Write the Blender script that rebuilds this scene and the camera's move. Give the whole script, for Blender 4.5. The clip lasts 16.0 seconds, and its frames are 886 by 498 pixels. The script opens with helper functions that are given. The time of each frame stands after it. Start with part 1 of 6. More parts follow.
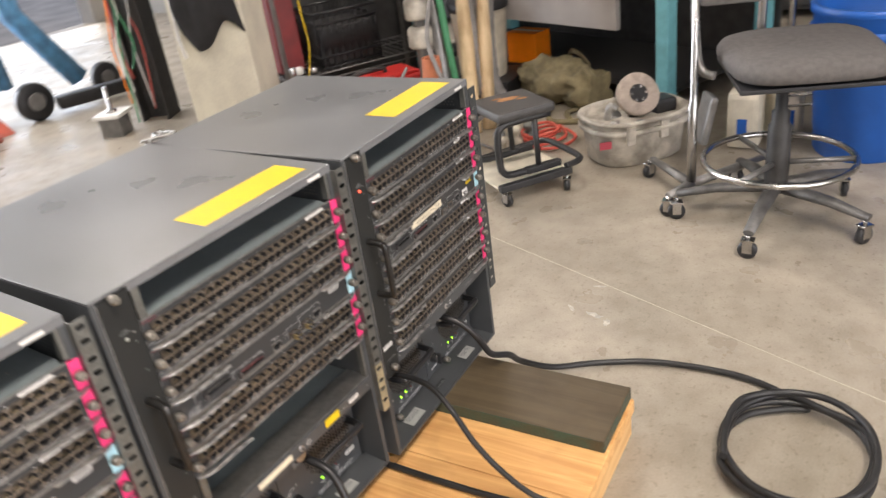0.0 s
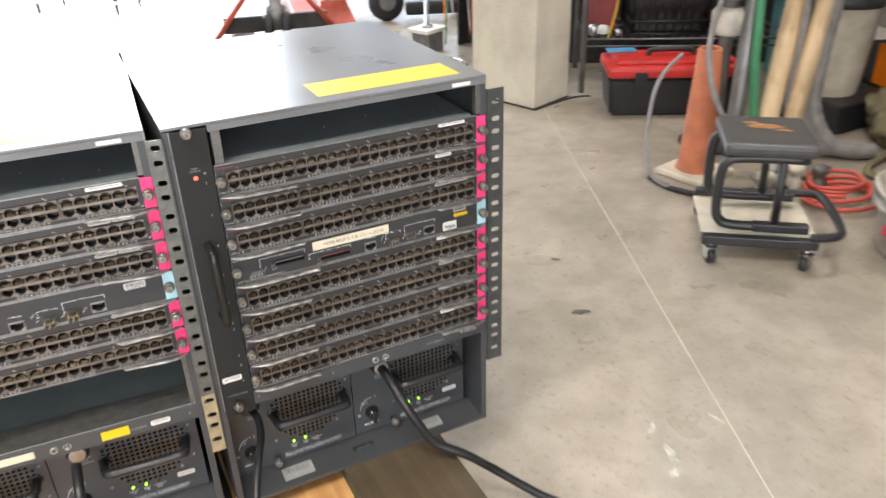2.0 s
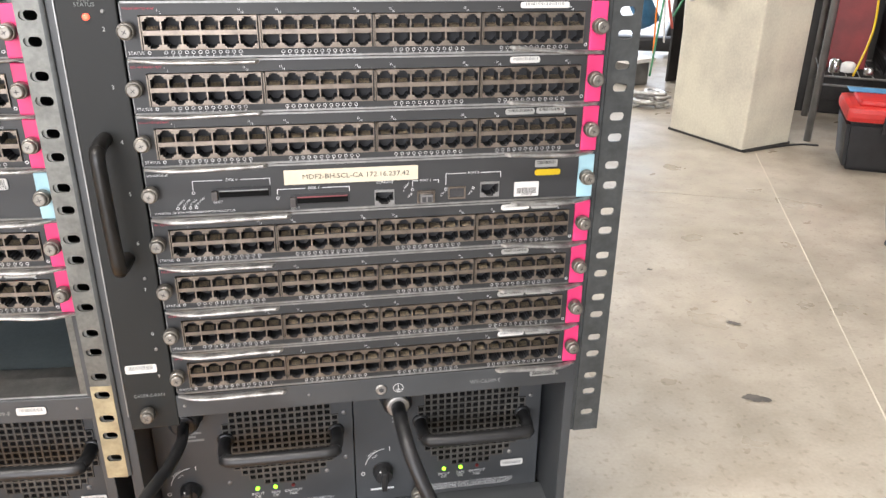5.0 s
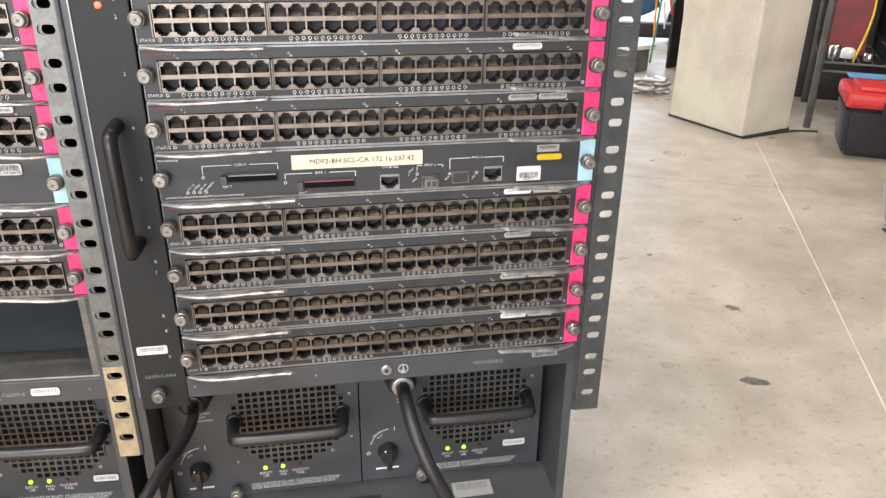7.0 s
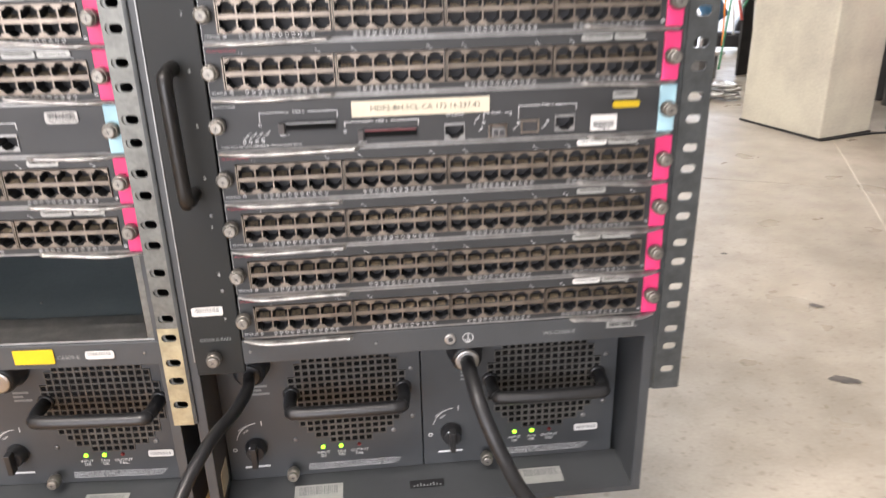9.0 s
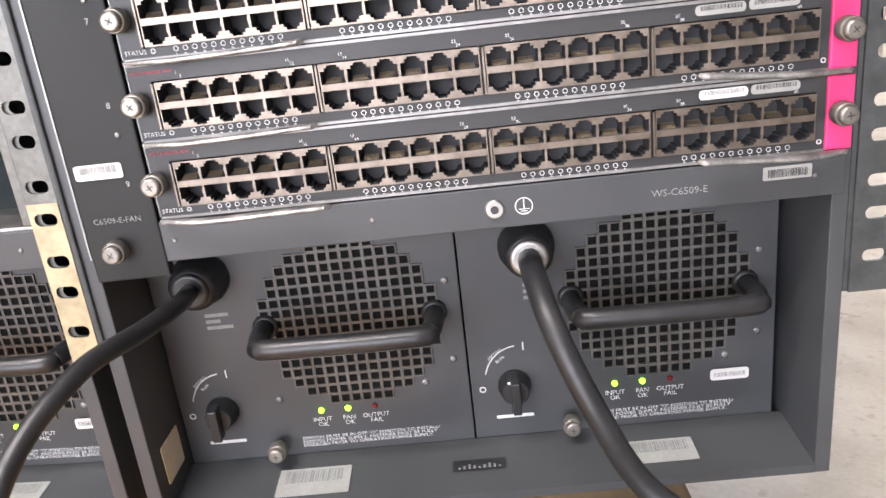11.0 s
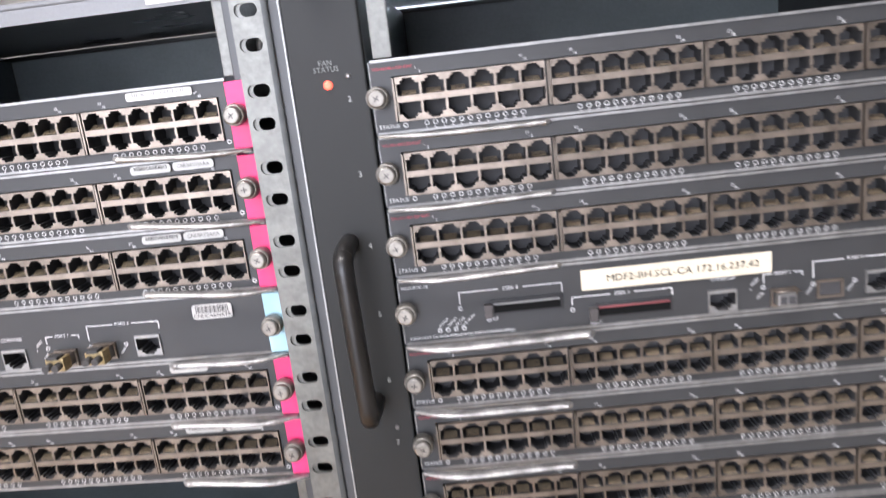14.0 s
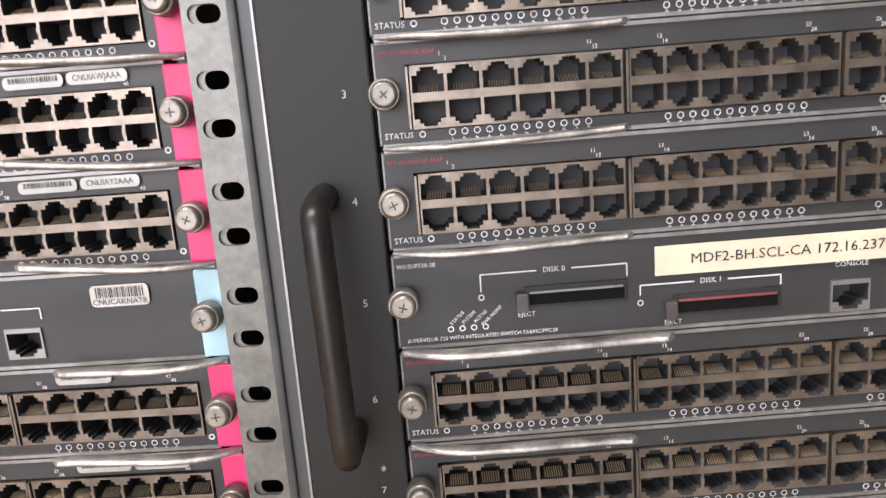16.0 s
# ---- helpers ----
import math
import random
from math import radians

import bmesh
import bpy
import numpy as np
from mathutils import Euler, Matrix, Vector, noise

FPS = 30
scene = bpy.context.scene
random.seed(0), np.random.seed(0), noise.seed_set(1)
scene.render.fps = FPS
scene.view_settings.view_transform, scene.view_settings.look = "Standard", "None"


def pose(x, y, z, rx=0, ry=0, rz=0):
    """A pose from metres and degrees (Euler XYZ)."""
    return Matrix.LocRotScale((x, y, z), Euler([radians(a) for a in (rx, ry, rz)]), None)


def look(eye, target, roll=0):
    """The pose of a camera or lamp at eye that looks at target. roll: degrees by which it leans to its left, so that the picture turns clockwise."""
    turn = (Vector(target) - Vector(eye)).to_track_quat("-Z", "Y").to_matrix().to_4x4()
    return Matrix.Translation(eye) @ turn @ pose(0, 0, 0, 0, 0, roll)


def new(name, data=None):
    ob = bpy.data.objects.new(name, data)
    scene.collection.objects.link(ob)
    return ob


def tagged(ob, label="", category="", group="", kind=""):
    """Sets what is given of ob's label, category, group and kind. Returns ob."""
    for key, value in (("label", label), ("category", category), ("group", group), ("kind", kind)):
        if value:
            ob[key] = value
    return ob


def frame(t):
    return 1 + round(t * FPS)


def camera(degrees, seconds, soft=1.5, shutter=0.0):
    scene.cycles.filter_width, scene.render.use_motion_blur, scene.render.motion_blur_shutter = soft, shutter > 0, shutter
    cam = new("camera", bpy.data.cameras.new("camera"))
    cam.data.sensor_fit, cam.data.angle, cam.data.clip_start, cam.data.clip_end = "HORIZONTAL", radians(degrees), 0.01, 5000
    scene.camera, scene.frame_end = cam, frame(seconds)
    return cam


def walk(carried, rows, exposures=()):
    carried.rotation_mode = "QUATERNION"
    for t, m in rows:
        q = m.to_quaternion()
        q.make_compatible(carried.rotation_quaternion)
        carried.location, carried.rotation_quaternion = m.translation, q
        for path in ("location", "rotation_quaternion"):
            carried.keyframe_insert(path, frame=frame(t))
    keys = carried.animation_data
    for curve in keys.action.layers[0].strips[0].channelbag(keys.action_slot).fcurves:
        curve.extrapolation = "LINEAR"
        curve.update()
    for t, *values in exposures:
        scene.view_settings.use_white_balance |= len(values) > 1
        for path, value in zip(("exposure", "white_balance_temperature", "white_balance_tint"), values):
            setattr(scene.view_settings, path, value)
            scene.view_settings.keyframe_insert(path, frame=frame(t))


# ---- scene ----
cam = camera(59.8, 16.0, soft=1.4, shutter=0.6)
PATH = [
    (0, (-0.875, -0.731, 1.145), (0.631, 0.217, 0.233), -8.1),
    (0.5, (-0.695, -0.916, 1.127), (0.642, 0.229, 0.177), -6.1),
    (1, (-0.433, -1.024, 1.101), (0.705, 0.323, 0.156), -3.5),
    (1.5, (-0.235, -1.058, 1.078), (0.703, 0.436, 0.136), -2.0),
    (2, (-0.063, -0.92, 1.031), (0.712, 0.663, 0.085), -1.8),
    (2.5, (0.075, -0.854, 0.992), (0.656, 0.813, 0.053), -3.1),
    (3, (0.193, -0.748, 0.929), (0.633, 0.99, 0.043), -3.0),
    (3.5, (0.214, -0.602, 0.806), (0.563, 1.179, -0.034), -1.3),
    (3.6, (0.212, -0.59, 0.783), (0.561, 1.209, -0.019), -0.8),
    (5.8, (0.209, -0.648, 0.737), (0.533, 1.154, -0.069), 0.8),
    (6, (0.207, -0.647, 0.735), (0.534, 1.152, -0.076), 0.7),
    (6.5, (0.203, -0.648, 0.748), (0.53, 1.147, -0.071), 0.6),
    (7, (0.204, -0.645, 0.746), (0.528, 1.146, -0.083), 0.6),
    (7.5, (0.203, -0.645, 0.743), (0.518, 1.15, -0.081), 0.7),
    (8, (0.201, -0.644, 0.733), (0.496, 1.16, -0.079), 0.6),
    (8.5, (0.195, -0.65, 0.72), (0.448, 1.171, -0.068), -0.0),
    (9, (0.201, -0.628, 0.673), (0.374, 1.21, -0.095), -1.3),
    (9.5, (0.239, -0.497, 0.577), (0.337, 1.359, -0.162), -2.9),
    (9.7, (0.234, -0.46, 0.56), (0.359, 1.361, -0.258), -2.4),
    (10, (0.263, -0.433, 0.478), (0.245, 1.441, -0.219), -4.6),
    (10.2, (0.27, -0.415, 0.444), (0.185, 1.465, -0.233), -5.3),
    (12.3, (0.214, -0.431, 0.486), (0.152, 1.46, -0.162), -8.6),
    (12.5, (0.209, -0.452, 0.539), (0.112, 1.432, -0.124), -8.8),
    (12.6, (0.196, -0.464, 0.556), (0.12, 1.429, -0.086), -8.9),
    (13, (0.175, -0.472, 0.614), (0.076, 1.429, -0.001), -8.5),
    (13.5, (0.161, -0.47, 0.674), (0.051, 1.439, 0.086), -7.6),
    (14, (0.13, -0.449, 0.68), (0.031, 1.488, 0.192), -6.7),
    (14.5, (0.116, -0.387, 0.647), (0.034, 1.562, 0.203), -5.8),
    (15, (0.106, -0.351, 0.631), (0.051, 1.607, 0.224), -5.1),
    (15.5, (0.101, -0.334, 0.628), (0.088, 1.622, 0.211), -4.6),
    (16, (0.097, -0.317, 0.62), (0.108, 1.637, 0.194), -4.5),
]
EXPOSURES = [(0.0, 0.44, 6350, 14), (1.5, 0.51, 6250, 13), (2.5, 0.58, 6000, 10), (3.5, 0.72, 6000, 10), (6.0, 0.83, 6080, 13), (8.0, 0.8, 6080, 13), (9.0, 0.8, 6130, 15), (10.2, 1.15, 5930, 17), (12.5, 1.22, 6080, 19), (13.0, 1.05, 6180, 20), (13.5, 1.1, 5600, 18), (14.0, 0.98, 5680, 16), (14.4, 0.62, 6280, 17), (14.8, 0.66, 6230, 17), (16.0, 0.66, 6130, 17)]
walk(cam, [(t, look(eye, target, roll)) for t, eye, target, roll in PATH], EXPOSURES)

# ---- world, daylight and lamps ----
world = bpy.data.worlds.new("world")
scene.world = world
world.use_nodes = True
wn = world.node_tree
sky = wn.nodes.new("ShaderNodeTexSky")
sky.sky_type, sky.sun_disc = "NISHITA", False
sky.sun_elevation, sky.sun_rotation = radians(64), radians(-7)
wn.links.new(sky.outputs[0], wn.nodes["Background"].inputs[0])
wn.nodes["Background"].inputs[1].default_value = 0.12


def lamp(name, kind, m, energy, color=(1, 1, 1), size=1.0, size_y=None, angle=0.5):
    data = bpy.data.lights.new(name, kind)
    data.energy, data.color = energy, color
    if kind == "AREA":
        data.shape, data.size, data.size_y = "RECTANGLE", size, size_y or size
    if kind == "SUN":
        data.angle = radians(angle)
    ob = new(name, data)
    ob.matrix_world = m
    return ob


SUN = lamp("sun", "SUN", look((-1, 15.2, 16), (0, 7.5, 0)), 3.0, (1.0, 0.95, 0.88))
DOOR_X0, DOOR_X1, DOOR_Y, DOOR_Z = -0.75, 1.8, 6.6, 3.5
DAY = lamp("door_daylight", "AREA", look(((DOOR_X0 + DOOR_X1) / 2, DOOR_Y + 0.1, DOOR_Z / 2), ((DOOR_X0 + DOOR_X1) / 2, 0, 1.2)), 310, (0.93, 0.97, 1.0), DOOR_X1 - DOOR_X0, DOOR_Z)
# Second north opening is made up, with a lamp to brighten the floor.
SIDE_X0, SIDE_X1, SIDE_Z = 2.5, 4.6, 2.2
DAY3 = lamp("side_fill_daylight", "AREA", look(((SIDE_X0 + SIDE_X1) / 2, DOOR_Y + 0.1, SIDE_Z / 2), ((SIDE_X0 + SIDE_X1) / 2 - 1.5, 0, 0.6)), 22, (0.93, 0.97, 1.0), SIDE_X1 - SIDE_X0, SIDE_Z)
# South opening is assumed, out of view; its lamp lights the switch fronts.
SOUTH_X0, SOUTH_X1, SOUTH_Z = -4.2, 0.3, 2.7
DAY2 = lamp("south_fill_daylight", "AREA", look(((SOUTH_X0 + SOUTH_X1) / 2, -5.1, SOUTH_Z / 2), ((SOUTH_X0 + SOUTH_X1) / 2, 0, 1.0)), 200, (1.0, 0.955, 0.915), SOUTH_X1 - SOUTH_X0, SOUTH_Z)
# Ceiling tubes are added out of view, set out to balance floor and shadows.
TUBES = [(-0.4, -1.6), (-1.1, -1.1), (2.9, 1.4), (-1.4, 2.7), (-2.4, -1.7), (2.6, 3.9)]
TUBE_Z = 3.5

# ---- materials ----


def mat(name, color, rough=0.5, metal=0.0, vary=0.12, scale=30.0, bump=0.05, fine=300.0, color2=None, spec=0.5, coat=0.0, per_object=0.0, ramp=(0.35, 0.65)):
    """A surface with patches at one scale, grain at another, and both in its relief."""
    m = bpy.data.materials.new(name)
    m.use_nodes = True
    nt = m.node_tree
    b = nt.nodes["Principled BSDF"]
    co = nt.nodes.new("ShaderNodeTexCoord")
    n1 = nt.nodes.new("ShaderNodeTexNoise")
    n1.inputs["Scale"].default_value, n1.inputs["Detail"].default_value = scale, 5
    n2 = nt.nodes.new("ShaderNodeTexNoise")
    n2.inputs["Scale"].default_value, n2.inputs["Detail"].default_value = fine, 3
    for n in (n1, n2):
        nt.links.new(co.outputs["Object"], n.inputs["Vector"])
    r = nt.nodes.new("ShaderNodeValToRGB")
    r.color_ramp.elements[0].position, r.color_ramp.elements[1].position = ramp
    c2 = color2 or [c * (1 - vary * 2) for c in color]
    r.color_ramp.elements[0].color, r.color_ramp.elements[1].color = (*c2, 1), (*color, 1)
    nt.links.new(n1.outputs[0], r.inputs[0])
    mix = nt.nodes.new("ShaderNodeMix")
    mix.data_type, mix.blend_type = "RGBA", "OVERLAY"
    mix.inputs[0].default_value = min(1.0, vary * 1.5)
    nt.links.new(r.outputs[0], mix.inputs[6])
    nt.links.new(n2.outputs[0], mix.inputs[7])
    last = mix.outputs[2]
    if per_object:
        oi = nt.nodes.new("ShaderNodeObjectInfo")
        mr = nt.nodes.new("ShaderNodeMapRange")
        mr.inputs[3].default_value, mr.inputs[4].default_value = 1 - per_object, 1 + per_object
        nt.links.new(oi.outputs["Random"], mr.inputs[0])
        hs = nt.nodes.new("ShaderNodeHueSaturation")
        nt.links.new(mr.outputs[0], hs.inputs["Value"])
        nt.links.new(last, hs.inputs["Color"])
        last = hs.outputs[0]
    nt.links.new(last, b.inputs["Base Color"])
    rr = nt.nodes.new("ShaderNodeMapRange")
    rr.inputs[3].default_value, rr.inputs[4].default_value = max(0.03, rough - 0.08), min(1, rough + 0.1)
    nt.links.new(n1.outputs[0], rr.inputs[0])
    nt.links.new(rr.outputs[0], b.inputs["Roughness"])
    b.inputs["Metallic"].default_value = metal
    b.inputs["Specular IOR Level"].default_value = spec
    b.inputs["Coat Weight"].default_value = coat
    if bump:
        bp = nt.nodes.new("ShaderNodeBump")
        bp.inputs["Strength"].default_value, bp.inputs["Distance"].default_value = bump, 0.002
        nt.links.new(n2.outputs[0], bp.inputs["Height"])
        nt.links.new(bp.outputs[0], b.inputs["Normal"])
    return m


def glow(name, color, strength):
    m = bpy.data.materials.new(name)
    m.use_nodes = True
    b = m.node_tree.nodes["Principled BSDF"]
    b.inputs["Base Color"].default_value = (*color, 1)
    b.inputs["Emission Color"].default_value = (*color, 1)
    b.inputs["Emission Strength"].default_value = strength
    return m


def wood(name, light, dark, rough=0.6, along="Y", scale=1.0, per_object=0.15):
    m = mat(name, light, rough, vary=0.1, per_object=0.0)
    nt = m.node_tree
    b = nt.nodes["Principled BSDF"]
    co = nt.nodes.new("ShaderNodeTexCoord")
    mp = nt.nodes.new("ShaderNodeMapping")
    mp.inputs["Scale"].default_value = {"Y": (38, 2.2, 38), "X": (2.2, 38, 38), "Z": (38, 38, 2.2)}[along]
    oi = nt.nodes.new("ShaderNodeObjectInfo")
    nt.links.new(co.outputs["Object"], mp.inputs["Vector"])
    nt.links.new(oi.outputs["Random"], mp.inputs["Location"])
    n = nt.nodes.new("ShaderNodeTexNoise")
    n.inputs["Scale"].default_value, n.inputs["Detail"].default_value, n.inputs["Distortion"].default_value = scale, 6, 1.2
    nt.links.new(mp.outputs[0], n.inputs["Vector"])
    big = nt.nodes.new("ShaderNodeTexNoise")
    big.inputs["Scale"].default_value, big.inputs["Detail"].default_value = 7, 4
    nt.links.new(co.outputs["Object"], big.inputs["Vector"])
    r = nt.nodes.new("ShaderNodeValToRGB")
    r.color_ramp.elements[0].position, r.color_ramp.elements[1].position = 0.3, 0.68
    r.color_ramp.elements[0].color, r.color_ramp.elements[1].color = (*dark, 1), (*light, 1)
    nt.links.new(n.outputs[0], r.inputs[0])
    mx = nt.nodes.new("ShaderNodeMix")
    mx.data_type, mx.blend_type = "RGBA", "MULTIPLY"
    mx.inputs[0].default_value = 0.5
    r2 = nt.nodes.new("ShaderNodeValToRGB")
    r2.color_ramp.elements[0].position, r2.color_ramp.elements[1].position = 0.35, 0.55
    r2.color_ramp.elements[0].color = (0.45, 0.38, 0.3, 1)
    nt.links.new(big.outputs[0], r2.inputs[0])
    nt.links.new(r.outputs[0], mx.inputs[6])
    nt.links.new(r2.outputs[0], mx.inputs[7])
    mr = nt.nodes.new("ShaderNodeMapRange")
    mr.inputs[3].default_value, mr.inputs[4].default_value = 1 - per_object, 1 + per_object
    nt.links.new(oi.outputs["Random"], mr.inputs[0])
    hs = nt.nodes.new("ShaderNodeHueSaturation")
    nt.links.new(mr.outputs[0], hs.inputs["Value"])
    nt.links.new(mx.outputs[2], hs.inputs["Color"])
    nt.links.new(hs.outputs[0], b.inputs["Base Color"])
    bp = nt.nodes.new("ShaderNodeBump")
    bp.inputs["Strength"].default_value, bp.inputs["Distance"].default_value = 0.35, 0.002
    nt.links.new(n.outputs[0], bp.inputs["Height"])
    nt.links.new(bp.outputs[0], b.inputs["Normal"])
    return m


def concrete(name, light, dark):
    """Sealed shop floor: cloudy patches, mottling, dark specks and worn, shinier spots."""
    m = mat(name, light, 0.4, vary=0.1, scale=2.2, bump=0.12, fine=170, color2=dark, ramp=(0.28, 0.74))
    nt = m.node_tree
    b = nt.nodes["Principled BSDF"]
    co = nt.nodes["Texture Coordinate"]
    base = b.inputs["Base Color"].links[0].from_socket
    for scale, detail, lo, hi, dim in ((14, 6, 0.35, 0.62, (0.72, 0.7, 0.67)), (70, 4, 0.3, 0.42, (0.6, 0.57, 0.53))):
        n = nt.nodes.new("ShaderNodeTexNoise")
        n.inputs["Scale"].default_value, n.inputs["Detail"].default_value = scale, detail
        nt.links.new(co.outputs["Object"], n.inputs["Vector"])
        r = nt.nodes.new("ShaderNodeValToRGB")
        r.color_ramp.elements[0].position, r.color_ramp.elements[1].position = lo, hi
        r.color_ramp.elements[0].color = (*dim, 1)
        nt.links.new(n.outputs[0], r.inputs[0])
        x = nt.nodes.new("ShaderNodeMix")
        x.data_type, x.blend_type = "RGBA", "MULTIPLY"
        x.inputs[0].default_value = 0.58
        nt.links.new(base, x.inputs[6])
        nt.links.new(r.outputs[0], x.inputs[7])
        base = x.outputs[2]
    nt.links.new(base, b.inputs["Base Color"])
    gl = nt.nodes.new("ShaderNodeTexNoise")
    gl.inputs["Scale"].default_value, gl.inputs["Detail"].default_value = 5.5, 5
    nt.links.new(co.outputs["Object"], gl.inputs["Vector"])
    mr = nt.nodes.new("ShaderNodeMapRange")
    mr.inputs[1].default_value, mr.inputs[2].default_value = 0.35, 0.65
    mr.inputs[3].default_value, mr.inputs[4].default_value = 0.27, 0.5
    nt.links.new(gl.outputs[0], mr.inputs[0])
    nt.links.new(mr.outputs[0], b.inputs["Roughness"])
    return m


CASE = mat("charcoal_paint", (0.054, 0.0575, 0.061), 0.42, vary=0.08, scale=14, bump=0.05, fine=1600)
# Lid charcoal raised well above the case to hold glare and haze.
LID = mat("glare_lifted_charcoal", (0.16, 0.164, 0.17), 0.29, vary=0.1, scale=5, bump=0.03, fine=700)
PLATE = mat("card_paint", (0.031, 0.032, 0.0335), 0.45, vary=0.06, scale=40, bump=0.04, fine=1600)
FAN = mat("fan_tray_paint", (0.0195, 0.0205, 0.02), 0.46, vary=0.07, scale=9, bump=0.035, fine=1800, spec=0.25)
BAY = mat("bay_grey_green", (0.2, 0.235, 0.245), 0.45, vary=0.1, scale=12, bump=0.04)
BLACK = mat("black_rubber", (0.02, 0.02, 0.021), 0.38, vary=0.1, scale=60, bump=0.05)
CORD = mat("cord_rubber", (0.02, 0.02, 0.021), 0.42, vary=0.2, scale=25, bump=0.08)
# Bars lighter than the case; the light they catch is in the colour.
GRILLEM = mat("lit_grille_paint", (0.105, 0.1, 0.092), 0.4, 0.2, vary=0.2, scale=40, bump=0.05)
# Near-black for flat faces that carry the shade of openings not cut out.
RECESS_SHADE = mat("recess_shade", (0.006, 0.006, 0.006), 0.8, vary=0.1, bump=0, spec=0.1)
# Black raised to grey: veiling haze over the dark openings is in the colour.
HOLE = mat("haze_lifted_black", (0.055, 0.054, 0.056), 0.6, vary=0.1, bump=0, spec=0.3)
SHIELD = mat("port_shield_steel", (0.245, 0.208, 0.173), 0.34, 0.8, vary=0.18, scale=55, bump=0.06, per_object=0.12)
GOLD = mat("contact_gold", (0.3, 0.235, 0.15), 0.35, 0.35, vary=0.05, bump=0)
BLKCLOTH = mat("black_cloth", (0.016, 0.015, 0.016), 0.9, vary=0.2, scale=20, bump=0.4, fine=400)
BASEGREY = mat("worn_grey_base", (0.13, 0.125, 0.12), 0.45, 0.3, vary=0.2, scale=25, bump=0.06)
GREYRUB = mat("grey_button", (0.07, 0.062, 0.06), 0.5, vary=0.1, scale=80, bump=0.05)
BRASS = mat("dull_brass", (0.42, 0.33, 0.17), 0.4, 0.7, vary=0.2, scale=120, bump=0.05)
SCREWM = mat("thumbscrew_steel", (0.33, 0.31, 0.277), 0.46, 0.85, vary=0.16, scale=120, bump=0.08, fine=600, per_object=0.15)
HANDLE = mat("handle_rubber", (0.012, 0.011, 0.01), 0.36, vary=0.2, scale=45, bump=0.03, fine=1500)
FADEDINK = mat("faded_ink", (0.28, 0.285, 0.285), 0.6, vary=0.1, scale=200, bump=0)
PALEINK = mat("pale_grey_ink", (0.42, 0.43, 0.43), 0.6, vary=0.1, scale=200, bump=0)
STEEL = mat("bright_steel", (0.5, 0.49, 0.47), 0.45, 1.0, vary=0.1, scale=80, bump=0.08, fine=600)
LEVER = mat("brushed_aluminium", (0.46, 0.451, 0.437), 0.42, 0.75, vary=0.3, scale=60, bump=0.1, fine=500)
EDGE = mat("dull_edge_steel", (0.34, 0.34, 0.335), 0.45, 0.8, vary=0.15, scale=60, bump=0.06)
GALV = mat("galvanised_steel", (0.175, 0.177, 0.164), 0.42, 0.65, vary=0.2, scale=70, bump=0.06, color2=(0.13, 0.13, 0.12))
DULL = mat("dark_galvanised", (0.075, 0.08, 0.08), 0.5, 0.4, vary=0.15, scale=60, bump=0.05)
TAN = mat("yellowed_zinc", (0.44, 0.385, 0.25), 0.45, 0.5, vary=0.15, scale=50, bump=0.05)
PINK = mat("magenta_plastic", (0.80, 0.045, 0.19), 0.45, vary=0.05, scale=40, bump=0.03)
AQUA = mat("pale_blue_plastic", (0.42, 0.66, 0.74), 0.45, vary=0.05, scale=40, bump=0.03)
INK = mat("white_ink", (0.72, 0.73, 0.73), 0.6, vary=0.1, scale=200, bump=0)
REDINK = mat("red_ink", (0.45, 0.06, 0.09), 0.6, vary=0.1, scale=200, bump=0)
GREYINK = mat("grey_ink", (0.22, 0.23, 0.23), 0.6, vary=0.1, scale=200, bump=0)
BLACKINK = mat("black_ink", (0.02, 0.02, 0.022), 0.6, vary=0.1, scale=200, bump=0)
PAPER = mat("white_sticker", (0.7, 0.685, 0.655), 0.55, vary=0.05, scale=60, bump=0.03)
CREAM = mat("cream_tape", (0.66, 0.595, 0.455), 0.45, vary=0.05, scale=60, bump=0.03)
TINSEL = mat("silver_sticker", (0.42, 0.42, 0.4), 0.4, 0.3, vary=0.08, scale=60, bump=0.03)
YELLOW = mat("yellow_sticker", (0.72, 0.5, 0.006), 0.42, vary=0.06, scale=25, bump=0.03)
LENS = mat("milky_lens", (0.35, 0.37, 0.33), 0.3, vary=0.05, bump=0)
DISKRED = mat("dull_red_card", (0.2, 0.055, 0.06), 0.45, vary=0.1, bump=0)
GREEN_LED = glow("green_led", (0.35, 1.0, 0.02), 2.2)
FAN_LED = glow("red_fan_lamp", (1.0, 0.1, 0.05), 1.6)
RED_LED = mat("unlit_red_led", (0.16, 0.015, 0.015), 0.3, vary=0.05, bump=0)
LIT = glow("added_lamp_tube", (1.0, 0.93, 0.82), 16.0)

FLOORM = concrete("sealed_concrete", (0.4, 0.352, 0.285), (0.27, 0.238, 0.19))
SUBFLOOR = mat("joint_filler", (0.54, 0.49, 0.4), 0.8, vary=0.15, scale=3.2, bump=0.2, color2=(0.45, 0.4, 0.32), ramp=(0.4, 0.6))
CONC = mat("painted_concrete", (0.59, 0.555, 0.445), 0.75, vary=0.12, scale=6, bump=0.2, fine=120, color2=(0.42, 0.385, 0.32), ramp=(0.25, 0.6))
WALLM = mat("workshop_wall", (0.4, 0.385, 0.36), 0.8, vary=0.15, scale=2, bump=0.15, fine=90)
CEILM = mat("ceiling_sheet", (0.5, 0.49, 0.47), 0.8, vary=0.1, scale=1.5, bump=0.05)
YARD = mat("yard_asphalt", (0.16, 0.155, 0.15), 0.85, vary=0.2, scale=3, bump=0.4, fine=80)
